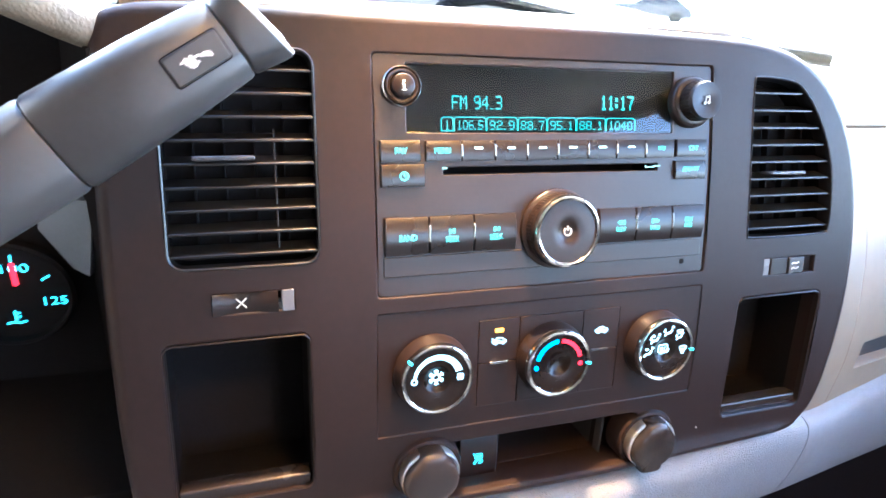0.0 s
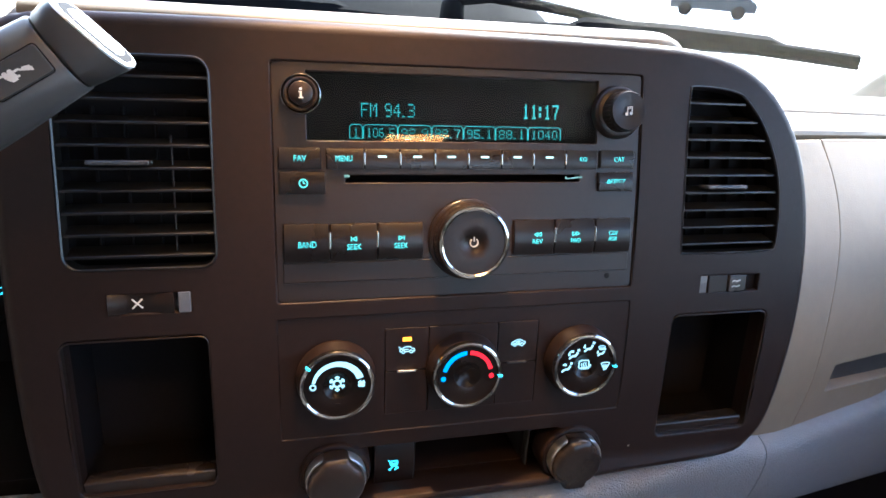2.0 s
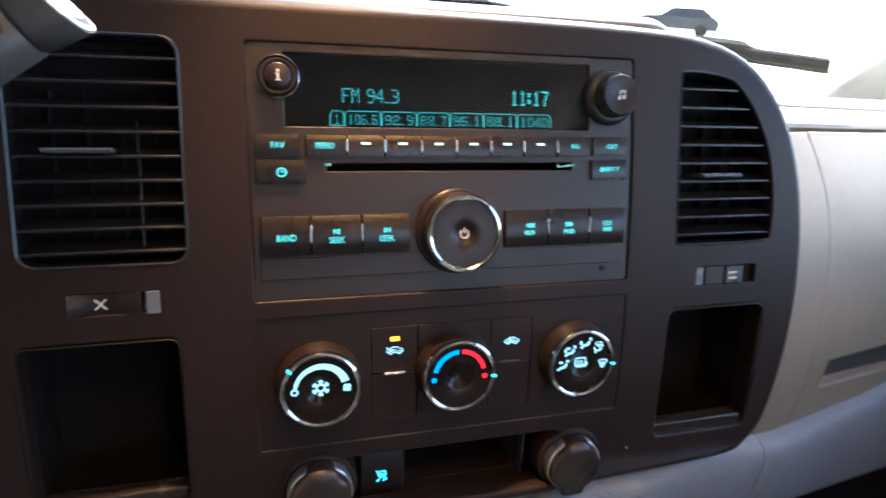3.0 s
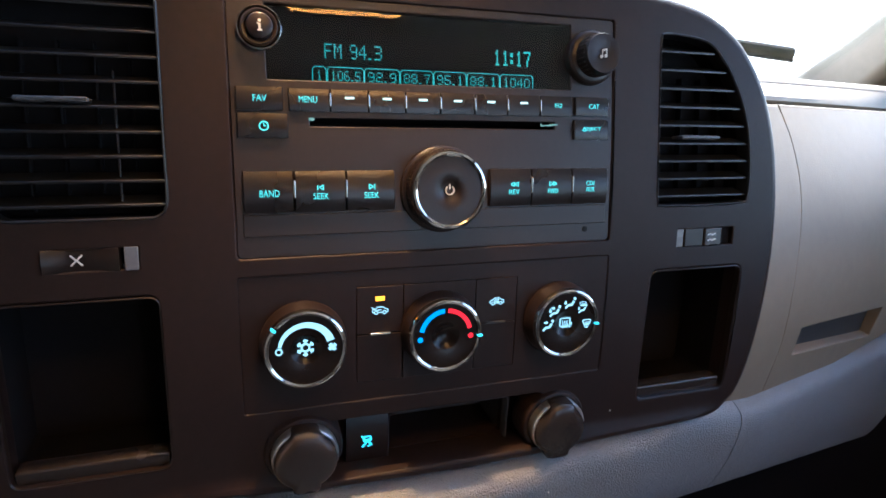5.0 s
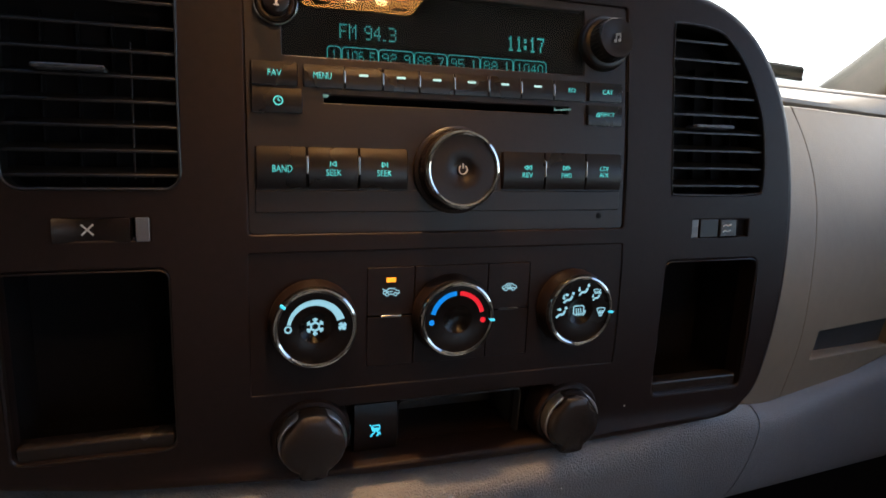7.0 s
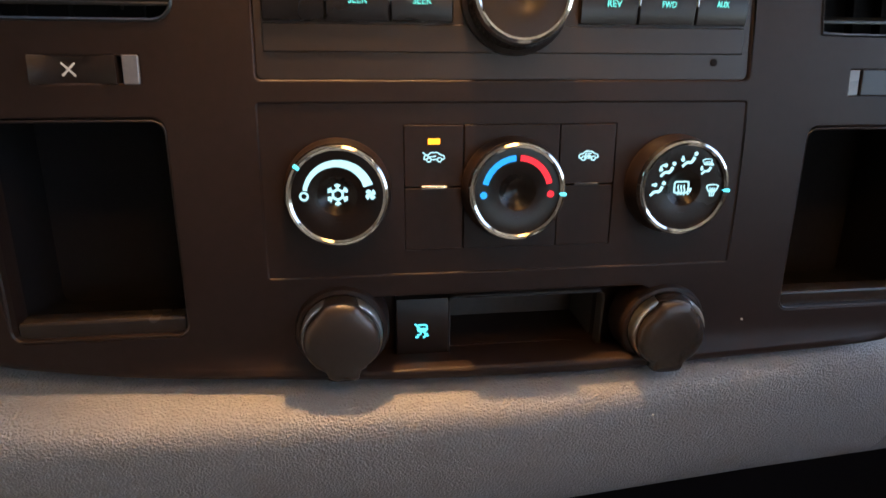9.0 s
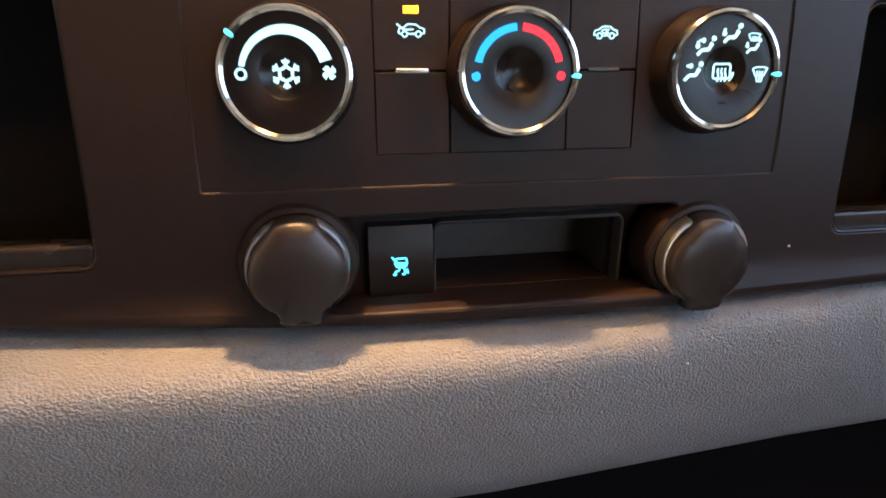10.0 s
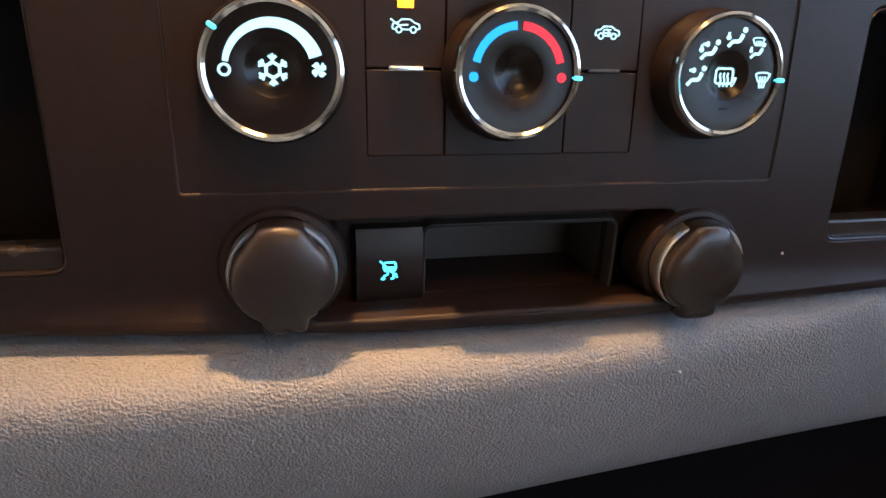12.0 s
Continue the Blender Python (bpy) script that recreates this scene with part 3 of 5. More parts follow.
# row of station tabs with clipped corners
tabs = [("1", -0.0690, -0.0615), ("106.5", -0.0608, -0.0404), ("92.9", -0.0400, -0.0196), ("88.7", -0.0190, 0.0006), ("95.1", 0.0012, 0.0214), ("88.1", 0.0220, 0.0430), ("1040", 0.0436, 0.0655)]
for word, x0, x1 in tabs:
    w = (x1 - x0) * 1000
    bm = bmesh.new()
    strokes(bm, [[(0, 0), (0, 6.6), (1.3, 8.0), (w - 1.3, 8.0), (w, 6.6), (w, 0)]] + ([[(0, 0), (w, 0)]] if word == "1" else []), 0.32, dx=-w / 2000, dy=-0.0040)
    lcd(bm, (x0 + x1) / 2, 1.3089)
    lcd(matrix_text(word, (x1 - x0) * (0.35 if word == "1" else 0.82), 0.0056, 0.72), (x0 + x1) / 2, 1.3083)
bm = bmesh.new()
rows = []
for j in range(17):
    v = -0.02 + 1.06 * j / 16
    z = 1.3087 + 0.0372 * v
    arc_y = (z - 1.3270) / 0.9317
    n = -0.0022 - arc_y * arc_y / 0.80 - 0.02 * arc_y
    rows.append([bm.verts.new(face_point(x, z, n)) for x in np.linspace(-0.0952, 0.0842, 9)])
for a, b in zip(rows, rows[1:]):
    for i in range(8):
        bm.faces.new((a[i], a[i + 1], b[i + 1], b[i]))
win = part("display_window", bm, WINDOW, radio, "slightly bowed smoked display window")
win.visible_shadow = False
for f in win.data.polygons:
    f.use_smooth = True
# thin bright lines on the upper lip of the window
part("window_lip", slab(0.176, 0.0008, -0.006, -0.0014, 0.0003, 0.0002), KEY, radio, m=on_face(-0.0055, 1.3449))

KEY_TOP = {}


def key(x0, x1, z0, z1, name="key", dome=0.0007):
    """A glossy radio key whose face bulges from its lower to its upper edge."""
    w, h = x1 - x0, (z1 - z0) / 0.935
    loops = []
    for x, cut in ((-w / 2, 0.0006), (-w / 2 + 0.0005, 0.0), (w / 2 - 0.0005, 0.0), (w / 2, 0.0006)):
        vs = [h / 2 * math.sin(math.pi / 2 * j / 6) for j in range(-6, 7)]
        loops.append([(x, v * (1 - cut / h), 0.0004 + dome * (1 - (2 * v / h) ** 2) - cut) for v in vs] + [(x, h / 2, -0.006), (x, -h / 2, -0.006)])
    k = part(name, loft(bmesh.new(), loops), GLOSSKEY, radio, m=on_face((x0 + x1) / 2, (z0 + z1) / 2))
    KEY_TOP[k.name] = 0.0004 + dome
    return k


def legend(parent, bm, x, z, mat=None, name="legend"):
    return part(name, bm, mat or TEAL, parent, m=on_face(x, z, KEY_TOP[parent.name]), smooth=False)


k = key(-0.1102, -0.0868, 1.2942, 1.3053)
legend(k, lettering("FAV", 0.0032, 0.0068), -0.0985, 1.2999)
k = key(-0.1102, -0.0846, 1.2812, 1.2928)
bm = arc(bmesh.new(), 0.0019, 0.0025, 0, 360)
strokes(bm, [[(0, 1.5), (0, 0), (1.2, 0)]], 0.45)
legend(k, bm, -0.0970, 1.2868)
k = key(0.0856, 0.1092, 1.2948, 1.3052)
legend(k, lettering("CAT", 0.0028, 0.0070), 0.0985, 1.3000)
k = key(0.0850, 0.1092, 1.2812, 1.2924)
bm = lettering("EJECT", 0.0026, 0.0098)
strokes(bm, [[(-8.0, -1.1), (-6.6, 1.3), (-5.4, -1.1), (-8.0, -1.1)]], 0.4)
legend(k, bm, 0.0985, 1.2872)
# long key strip with six station keys between bright dividers
strip = [-0.0842, -0.0626, -0.0418, -0.0212, -0.0008, 0.0200, 0.0405, 0.0618, 0.0838]
for i, (a, b) in enumerate(zip(strip, strip[1:])):
    k = key(a + 0.00012, b - 0.00012, 1.2942, 1.3050)
    if i == 0:
        legend(k, lettering("MENU", 0.0032, 0.0094), -0.0742, 1.2998)
    elif i == 7:
        legend(k, lettering("EQ", 0.0026, 0.0046), 0.0738, 1.2999)
    else:
        legend(k, slab(0.0050, 0.0012, 0, 0.0003, 0.0003, 0.0001), (a + b) / 2 - 0.0001, 1.3009, mat=DASH)
for x in strip[1:-1]:
    part("divider", slab(0.0014, 0.0072, -0.002, 0.0020, 0.0007, 0.00062), DARKCHROME, radio, "narrow dull chrome divider", m=on_face(x, 1.2996))


def tri(x, s):
    return [[(x, 1.3), (x + 2.2 * s, 0), (x, -1.3), (x, 1.3)]]


# lower row: source and seek keys beside the large knob
lower = [("BAND", -0.1088, -0.0832), ("seek_back", -0.0826, -0.0557), ("seek_on", -0.0551, -0.0282), ("rev", 0.0290, 0.0559), ("fwd", 0.0565, 0.0836), ("CD/\nAUX", 0.0842, 0.1092)]
LOWZ = 1.2546
for word, a, b in lower:
    k = key(a, b, 1.2445, 1.2648, dome=0.0018)
    x = (a + b) / 2 + (0.0035 if word == "rev" else 0)
    if word == "BAND":
        legend(k, lettering("BAND", 0.0035, 0.0100), -0.0957, LOWZ - 0.0005)
    elif word.startswith("seek"):
        bm = lettering("SEEK", 0.0032, 0.0082)
        bmesh.ops.translate(bm, verts=bm.verts[:], vec=(0, -0.0024, 0))
        g = tri(-1.3, 1) + [[(1.7, 1.4), (1.7, -1.4)]] if word == "seek_on" else tri(1.3, -1) + [[(-1.7, 1.4), (-1.7, -1.4)]]
        strokes(bm, g, 0.45, dy=0.0022)
        legend(k, bm, x, LOWZ)
    elif word in ("rev", "fwd"):
        bm = lettering(word.upper(), 0.0027, 0.0066)
        bmesh.ops.translate(bm, verts=bm.verts[:], vec=(0, -0.0024, 0))
        s = -1 if word == "rev" else 1
        strokes(bm, tri(-2.4 * s, s) + tri(0.1 * s, s), 0.4, dy=0.0020)
        legend(k, bm, 0.0445 if word == "rev" else 0.0703, LOWZ)
    else:
        for dy, w in ((0.0019, "CD/"), (-0.0019, "AUX")):
            bm = lettering(w, 0.0027, 0.0060)
            bmesh.ops.translate(bm, verts=bm.verts[:], vec=(0, dy, 0))
            legend(k, bm, 0.0962, LOWZ)
for x in (-0.0829, -0.0554, 0.0562, 0.0839):
    part("divider", slab(0.0016, 0.0100, -0.002, 0.0029, 0.0008, 0.00072), DARKCHROME, radio, "narrow dull chrome divider", m=on_face(x, LOWZ + 0.0012))
part("lower_trim", slab(0.2190, 0.0118, -0.004, -0.0006, 0.0008, 0.0005), RADIO, radio, m=on_face(0, 1.2378))
bm = dot(bmesh.new(), 0, 0, 0.0018, -0.003, 0.0002)
part("microphone_hole", bm, DEEP, radio, m=on_face(0.0955, 1.2288, -0.0010))

# the large volume knob
vol = part("volume_knob", lathe([(0.0246, 0.003), (0.0246, 0.0070), (0.0238, 0.0080), (0.0224, 0.0085), (0.0220, 0.0165), (0.0214, 0.0185)], 72, None, True, False), KEY, radio, "large black volume knob with a chrome ring", m=on_face(0, 1.2545, -0.006))
bm = bmesh.new()
for i in range(64):
    a = math.tau * i / 64
    b2 = slab(0.0009, 0.0100, 0, 0.0007, 0.0003, 0.0002)
    b2.transform(on_face(0, 1.2545, -0.006) @ Matrix.Rotation(a, 4, "Z") @ Matrix.Translation((0.0219, 0, 0.0095)) @ Matrix.Rotation(radians(90), 4, "Y") @ Matrix.Rotation(radians(90), 4, "Z"))
    me = bpy.data.meshes.new("flute")
    b2.to_mesh(me)
    b2.free()
    bm.from_mesh(me)
    bpy.data.meshes.remove(me)
part("grip_flutes", bm, KEY, vol)
part("chrome_ring", lathe([(0.0218, 0.0150), (0.0220, 0.0180), (0.0213, 0.0200), (0.0200, 0.0207), (0.0190, 0.0202), (0.0189, 0.0165)], 72, None, False, False), CHROME, vol, "bright chrome ring", m=on_face(0, 1.2545, -0.006))
part("knob_face", lathe([(0.0192, 0.016), (0.0190, 0.0193), (0.012, 0.0198), (0.0068, 0.0197), (0.0055, 0.0190), (0.003, 0.0182), (0.0005, 0.0180)], 72), KEY, vol, m=on_face(0, 1.2545, -0.006))
bm = arc(bmesh.new(), 0.0021, 0.0027, 125, 415, z0=0.0182, z1=0.0193)
strokes(bm, [[(0, 0.6), (0, 3.4)]], 0.55, z0=0.0182, z1=0.0193)
part("power_sign", bm, WHITE, vol, "printed white power sign", m=on_face(0, 1.2545, -0.006))

# information key and tuning knob at the display's corners
info = part("info_key", lathe([(0.0094, -0.002), (0.0094, 0.0022), (0.0086, 0.0032), (0.0076, 0.0030), (0.0070, 0.0018), (0.0066, 0.0020), (0.0064, 0.0056), (0.0055, 0.0063)], 48), KEY, radio, "round black information key", m=on_face(-0.0972, 1.3325))
part("key_ring", lathe([(0.0112, -0.001), (0.0112, 0.0016), (0.0104, 0.0026), (0.0093, 0.0008)], 48, None, False, False), DARKCHROME, info, "dark chrome ring", m=on_face(-0.0972, 1.3325))
bm = slab(0.0012, 0.0036, 0, 0.0003, 0.0002, 0.0001)
bmesh.ops.translate(bm, verts=bm.verts[:], vec=(0, -0.0010, 0))
dot(bm, 0, 0.0021, 0.0008)
strokes(bm, [[(-1.2, 0.6), (0, 0.6)], [(-1.3, -2.6), (1.3, -2.6)]], 0.6)
part("legend", bm, WHITE, info, "printed white letter i", m=on_face(-0.0972, 1.3325, 0.0064))
NOTE = (0.0960, 1.3270)
tune = part("tuning_knob", lathe([(0.0164, -0.002), (0.0162, 0.0022), (0.0150, 0.0038), (0.0136, 0.0042), (0.0122, 0.0045), (0.0118, 0.0140), (0.0112, 0.0152), (0.0060, 0.0150), (0.004, 0.0145)], 60), KEY, radio, "ribbed black tuning knob", m=on_face(*NOTE))
for i in range(30):
    a = math.tau * i / 30
    part("rib", slab(0.0085, 0.0008, 0, 0.0006, 0.0002, 0.0002), KEY, tune,
         m=on_face(*NOTE) @ Matrix.Rotation(a, 4, "Z") @ Matrix.Translation((0.0118, 0, 0.0085)) @ Matrix.Rotation(radians(90), 4, "Y"))
bm = bmesh.new()
strokes(bm, [[(-1.3, -1.8), (-1.3, 2.0), (1.6, 2.5), (1.6, -1.3)], [(-1.3, 1.2), (1.6, 1.7)]], 0.5)
dot(bm, -0.0019, -0.0020, 0.0010)
dot(bm, 0.0010, -0.0015, 0.0010)
part("legend", bm, WHITE, tune, "printed white music note", m=on_face(NOTE[0], NOTE[1], 0.0153))

# ---- heating and fan controls ----
hvac = thing("climate_control_panel", "black climate control panel with three chrome-ringed knobs", "climate control", at=(0, -0.04, 1.134))
HZ = 1.1742
part("back_panel", shell(moved(rrect(0.2270, 0.0770, 0.0015), 0, 1.1730), [moved(rrect(0.1010, 0.0572, 0.0012), -0.0005, 1.1742)[::-1]], lambda x, z, n: face_point(x, z, n - 0.0006), roll=0.0006, back=0.012, lip=0.0004, hole_back=0.006), BLACK, hvac)
part("backing", slab(0.110, 0.066, -0.02, -0.006, 0.001, 0.0005), DEEP, hvac, m=on_face(-0.0005, 1.1742))


def tile(x0, x1, z0, z1, name="key"):
    return part(name, slab(x1 - x0, (z1 - z0) / 0.965, -0.008, -0.0004, 0.0006, 0.0004), BLACK, hvac, m=on_face((x0 + x1) / 2, (z0 + z1) / 2))


fresh = tile(-0.0505, -0.0233, 1.1753, 1.2022)
tile(-0.0505, -0.0233, 1.1462, 1.1745, "blank")
tile(-0.0229, 0.0219, 1.1462, 1.2022, "blank")
recirc = tile(0.0223, 0.0493, 1.1753, 1.2022)
tile(0.0223, 0.0493, 1.1462, 1.1745, "blank")
part("indicator", slab(0.0055, 0.0026, 0, 0.0004, 0.0003, 0.0002), AMBER, fresh, "lit amber indicator", m=on_face(-0.0369, 1.1952, -0.0004))
part("grip_bar", slab(0.0125, 0.0020, -0.002, 0.0016, 0.0007, 0.0006), CHROME, fresh, "narrow chrome lip", m=on_face(-0.0370, 1.1751))
part("grip_bar", slab(0.0125, 0.0013, -0.002, 0.0010, 0.0004, 0.0003), GREY, recirc, m=on_face(0.0357, 1.1751))
CAR = [[(-4.6, -0.9), (-4.4, 0.6), (-2.6, 1.1), (-1.4, 2.1), (1.6, 2.1), (3.0, 1.0), (4.5, 0.6), (4.7, -0.8), (3.5, -1.1)], [(1.5, -1.1), (-1.4, -1.1)], [(-3.4, -1.1), (-4.6, -0.9)]]
WHEELS = [[(-2.4 + 1.0 * math.cos(a), -1.2 + 1.0 * math.sin(a)) for a in np.linspace(0, math.tau, 9)], [(2.5 + 1.0 * math.cos(a), -1.2 + 1.0 * math.sin(a)) for a in np.linspace(0, math.tau, 9)]]
bm = strokes(bmesh.new(), CAR + WHEELS + [[(-5.2, 2.2), (-2.4, 0.2), (0.8, 0.4)]], 0.5)
part("legend", bm, ICE, fresh, "lit fresh air car symbol", m=on_face(-0.0369, 1.1884, -0.0002), smooth=False)
bm = strokes(bmesh.new(), CAR + WHEELS + [[(1.4, 1.0), (-1.2, 1.0), (-1.6, 0.4), (-1.2, -0.2), (1.0, -0.2)], [(0.2, 0.4), (1.1, -0.2), (0.2, -0.8)]], 0.5)
part("legend", bm, ICE, recirc, "lit recirculation car symbol", m=on_face(0.0362, 1.1880, -0.0002), smooth=False)


def dial(x, pointer, label):
    m = on_face(x, HZ, -0.0025)
    d = part("knob", lathe([(0.0240, 0.001), (0.0238, 0.0050), (0.0230, 0.0062), (0.0224, 0.0120), (0.0216, 0.0135)], 72, None, True, False), KEY, hvac, label, m=m)
    part("chrome_ring", lathe([(0.0223, 0.0105), (0.0225, 0.0130), (0.0219, 0.0148), (0.0208, 0.0153), (0.0197, 0.0147), (0.0195, 0.0115)], 72, None, False, False), CHROME, d, "bright chrome ring", m=m)
    part("knob_face", lathe([(0.0198, 0.0090), (0.0197, 0.0135), (0.0090, 0.0138), (0.0082, 0.0135), (0.0062, 0.0117), (0.0034, 0.0104), (0.0005, 0.0100)], 72), DIALFACE, d, m=m)
    a = radians(pointer)
    part("pointer", slab(0.0030, 0.0016, 0.0130, 0.0158, 0.0007, 0.0004), CYAN, d, "lit cyan pointer mark", m=m @ Matrix.Translation((0.0211 * math.cos(a), 0.0211 * math.sin(a), 0)) @ Matrix.Rotation(a, 4, "Z"))
    bm = strokes(bmesh.new(), [[(-1.6, 0), (1.6, 0)]], 0.5, dy=-0.0118)
    part("notch", bm, DEEP, d, m=m @ Matrix.Translation((0, 0, 0.0136)))
    return d, m @ Matrix.Translation((0, 0, 0.0137))


d, m = dial(-0.0805, 143, "black fan speed knob with a chrome ring")
part("fan_scale", arc(bmesh.new(), 0.0132, 0.0150, 170, 17, r0b=0.0118, r1b=0.0160), ICE, d, "lit pale blue widening scale", m=m, smooth=False)
part("legend", arc(bmesh.new(), 0.0012, 0.0020, 0, 360), ICE, d, m=m @ Matrix.Translation((-0.0143, 0, 0)), smooth=False)
bm = bmesh.new()
for i in range(4):
    a = math.tau * i / 4 + 0.5
    dot(bm, 0.0015 * math.cos(a), 0.0015 * math.sin(a), 0.00095, seg=12)
    strokes(bm, [[(0, 0), (2.5 * math.cos(a + 0.5), 2.5 * math.sin(a + 0.5))]], 0.6)
part("legend", bm, ICE, d, "lit fan blade symbol", m=m @ Matrix.Translation((0.0142, 0.0002, 0)), smooth=False)
bm = bmesh.new()
for i in range(6):
    a = math.tau * i / 6 + math.pi / 6
    c, s = math.cos(a), math.sin(a)
    strokes(bm, [[(2.0 * c, 2.0 * s), (4.9 * c, 4.9 * s)]], 0.85, z0=-0.0024, z1=-0.0018)
    for t in (0.75, -0.75):
        strokes(bm, [[(3.1 * c, 3.1 * s), (3.1 * c + 1.7 * math.cos(a + t), 3.1 * s + 1.7 * math.sin(a + t))]], 0.8, z0=-0.0024, z1=-0.0018)
    c2, s2 = math.cos(a + math.tau / 6), math.sin(a + math.tau / 6)
    strokes(bm, [[(2.4 * c, 2.4 * s), (2.4 * c2, 2.4 * s2)]], 1.0, z0=-0.0024, z1=-0.0018)
part("legend", bm, ICE, d, "lit snowflake symbol", m=m @ Matrix.Translation((0, 0, -0.0005)), smooth=False)

d, m = dial(-0.0005, -4, "black temperature knob with a chrome ring")
part("cold_scale", arc(bmesh.new(), 0.0138, 0.0164, 167, 94), BLUE, d, "lit blue cold scale", m=m, smooth=False)
part("hot_scale", arc(bmesh.new(), 0.0138, 0.0164, 86, 13), RED, d, "lit red hot scale", m=m, smooth=False)
part("cold_dot", dot(bmesh.new(), -0.0155, -0.0014, 0.0016), BLUE, d, m=m, smooth=False)
part("hot_dot", dot(bmesh.new(), 0.0155, -0.0014, 0.0016), RED, d, m=m, smooth=False)

d, m = dial(0.0792, -4, "black air direction knob with a chrome ring")
SEAT = [[(-3.9, -3.2), (-1.9, -1.2), (0.7, -1.4), (2.0, 1.4)], [(-1.9, -1.4), (0.9, -1.0), (2.2, 1.0)]]
HEAD_ARROW = [[(-3.4, 2.2), (-1.4, 2.2)], [(-1.9, 2.9), (-0.9, 2.2), (-1.9, 1.5), (-1.9, 2.9)]]
FOOT_ARROW = [[(-3.9, 2.0), (-3.9, 0.6)], [(-4.6, 0.4), (-3.9, -0.6), (-3.2, 0.4), (-4.6, 0.4)]]
SCREEN = [[(-3.3, 2.2), (-1.6, 2.8), (1.6, 2.8), (3.3, 2.2), (1.9, -0.6), (-1.9, -0.6), (-3.3, 2.2)]]
JETS = [[(x * 1.3, 1.3), (x * 1.0, 0.1), (x * 1.3, -1.2), (x * 0.9, -3.2)] for x in (-1, 0, 1)]
REAR = [[(-3.0, 3.2), (3.0, 3.2), (3.7, 2.5), (3.7, -1.7), (3.0, -2.4), (-3.0, -2.4), (-3.7, -1.7), (-3.7, 2.5), (-3.0, 3.2)]]
REAR_JETS = [[(x, 1.6), (x - 0.3, 0.4), (x + 0.3, -1.0), (x, -3.6)] for x in (-1.6, 0, 1.6)]
MIRROR = [[(4.9, 0.0), (4.9, -4.6)], [(4.6, -4.6), (3.6, -2.8)]]


def symbol(groups, x, y, k, deep=0.0, head=False):
    bm = bmesh.new()
    for lines, w in groups:
        strokes(bm, lines, w * k, k, x * 0.001, y * 0.001, z0=deep, z1=deep + 0.0003)
    if head:
        dot(bm, (x + 2.7 * k) * 0.001, (y + 2.9 * k) * 0.001, 0.0010 * k)
    part("legend", bm, ICE, d, "lit air flow symbol", m=m, smooth=False)


symbol([(SEAT, 1.25), (HEAD_ARROW, 0.95)], -12.6, -0.4, 0.95, head=True)
symbol([(SEAT, 1.25), (HEAD_ARROW, 0.95), (FOOT_ARROW, 0.95)], -8.3, 8.6, 0.95, head=True)
symbol([(SEAT, 1.25), (FOOT_ARROW, 0.95)], 2.0, 13.0, 0.95, head=True)
symbol([(SCREEN, 0.55), ([j[:3] for j in JETS], 0.5)], 10.6, 11.2, 0.72)
symbol([(SEAT, 1.25), (FOOT_ARROW, 0.95)], 11.0, 8.6, 0.75, head=True)
symbol([(REAR, 0.75), (REAR_JETS, 0.6), (MIRROR, 1.0)], 0.3, -0.6, 0.95, deep=-0.0026)
symbol([(SCREEN, 0.6), (JETS, 0.5)], 14.4, -1.4, 0.92)

# ---- lower row: two power outlets, traction key, small tray ----
part("recess_wall", well(0.1510, 0.0415, 0.006, -0.068, -0.010), BLACK, bezel, m=on_face(0, 1.1038))
part("recess_back", shell(moved(rrect(0.1500, 0.0400, 0.005), 0, 1.1030), [moved(rrect(0.0815, 0.0315, 0.003), 0.0142, 1.0985)[::-1]], lambda x, z, n: face_point(x, z, n - 0.021), roll=0.0004, back=0.004, lip=0.0004, hole_back=0.004), BLACK, bezel)
RM = on_face(0, 1.0980, -0.0170)
trac = thing("traction_control_key", "black key with a lit cyan skidding car symbol", "switch", at=(-0.041, -0.03, 1.08))
bm = bmesh.new()
loops = []
for j in range(9):
    v = -1 + 2 * j / 8
    bulge = 0.0028 * (1 - v * v)
    loops.append([(-0.0132, 0.0172 * v, bulge), (0.0132, 0.0172 * v, bulge), (0.0132, 0.0172 * v, -0.008), (-0.0132, 0.0172 * v, -0.008)])
part("key_face", loft(bm, loops), KEY, trac, m=RM @ Matrix.Translation((-0.0412, 0, 0.003)))
TRAC = [[(-2.0, 3.2), (2.2, 3.2), (2.6, 1.2), (2.0, -0.4), (-1.8, -0.4), (-2.4, 1.2), (-2.0, 3.2)], [(-3.8, 4.0), (3.2, -3.4)]]
SKID = [[(-3.4, -3.6), (-2.0, -3.9), (-2.4, -2.6), (-0.8, -2.0), (-0.6, -1.0)], [(0.4, -3.9), (1.8, -3.6), (1.4, -2.4), (3.0, -1.8)]]
bm = strokes(bmesh.new(), TRAC + SKID, 0.8)
for y in (1.1, 0.5, 0.0):
    strokes(bm, [[(-2.0, y), (2.0, y)]], 0.75)
part("legend", bm, CYAN, trac, "lit cyan skidding car symbol", m=RM @ Matrix.Translation((-0.0415, 0.0008, 0.0059)), smooth=False)
tray = thing("coin_tray", "small open black tray with a thin rim", "tray", at=(0.014, -0.03, 1.078))
part("bin", well(0.0815, 0.0330, 0.003, -0.040, 0.0030), TRAY, tray, m=RM @ Matrix.Translation((0.0142, 0, 0)))
part("rim", frame_ring(0.0835, 0.0350, 0.0035, 0.0008, -0.002, 0.0040), GREY, tray, m=RM @ Matrix.Translation((0.0142, 0, 0)))


RINGM = material("worn_bright_ring", (0.80, 0.79, 0.77), 0.34, 1.0, vary=0.15, scale=120)


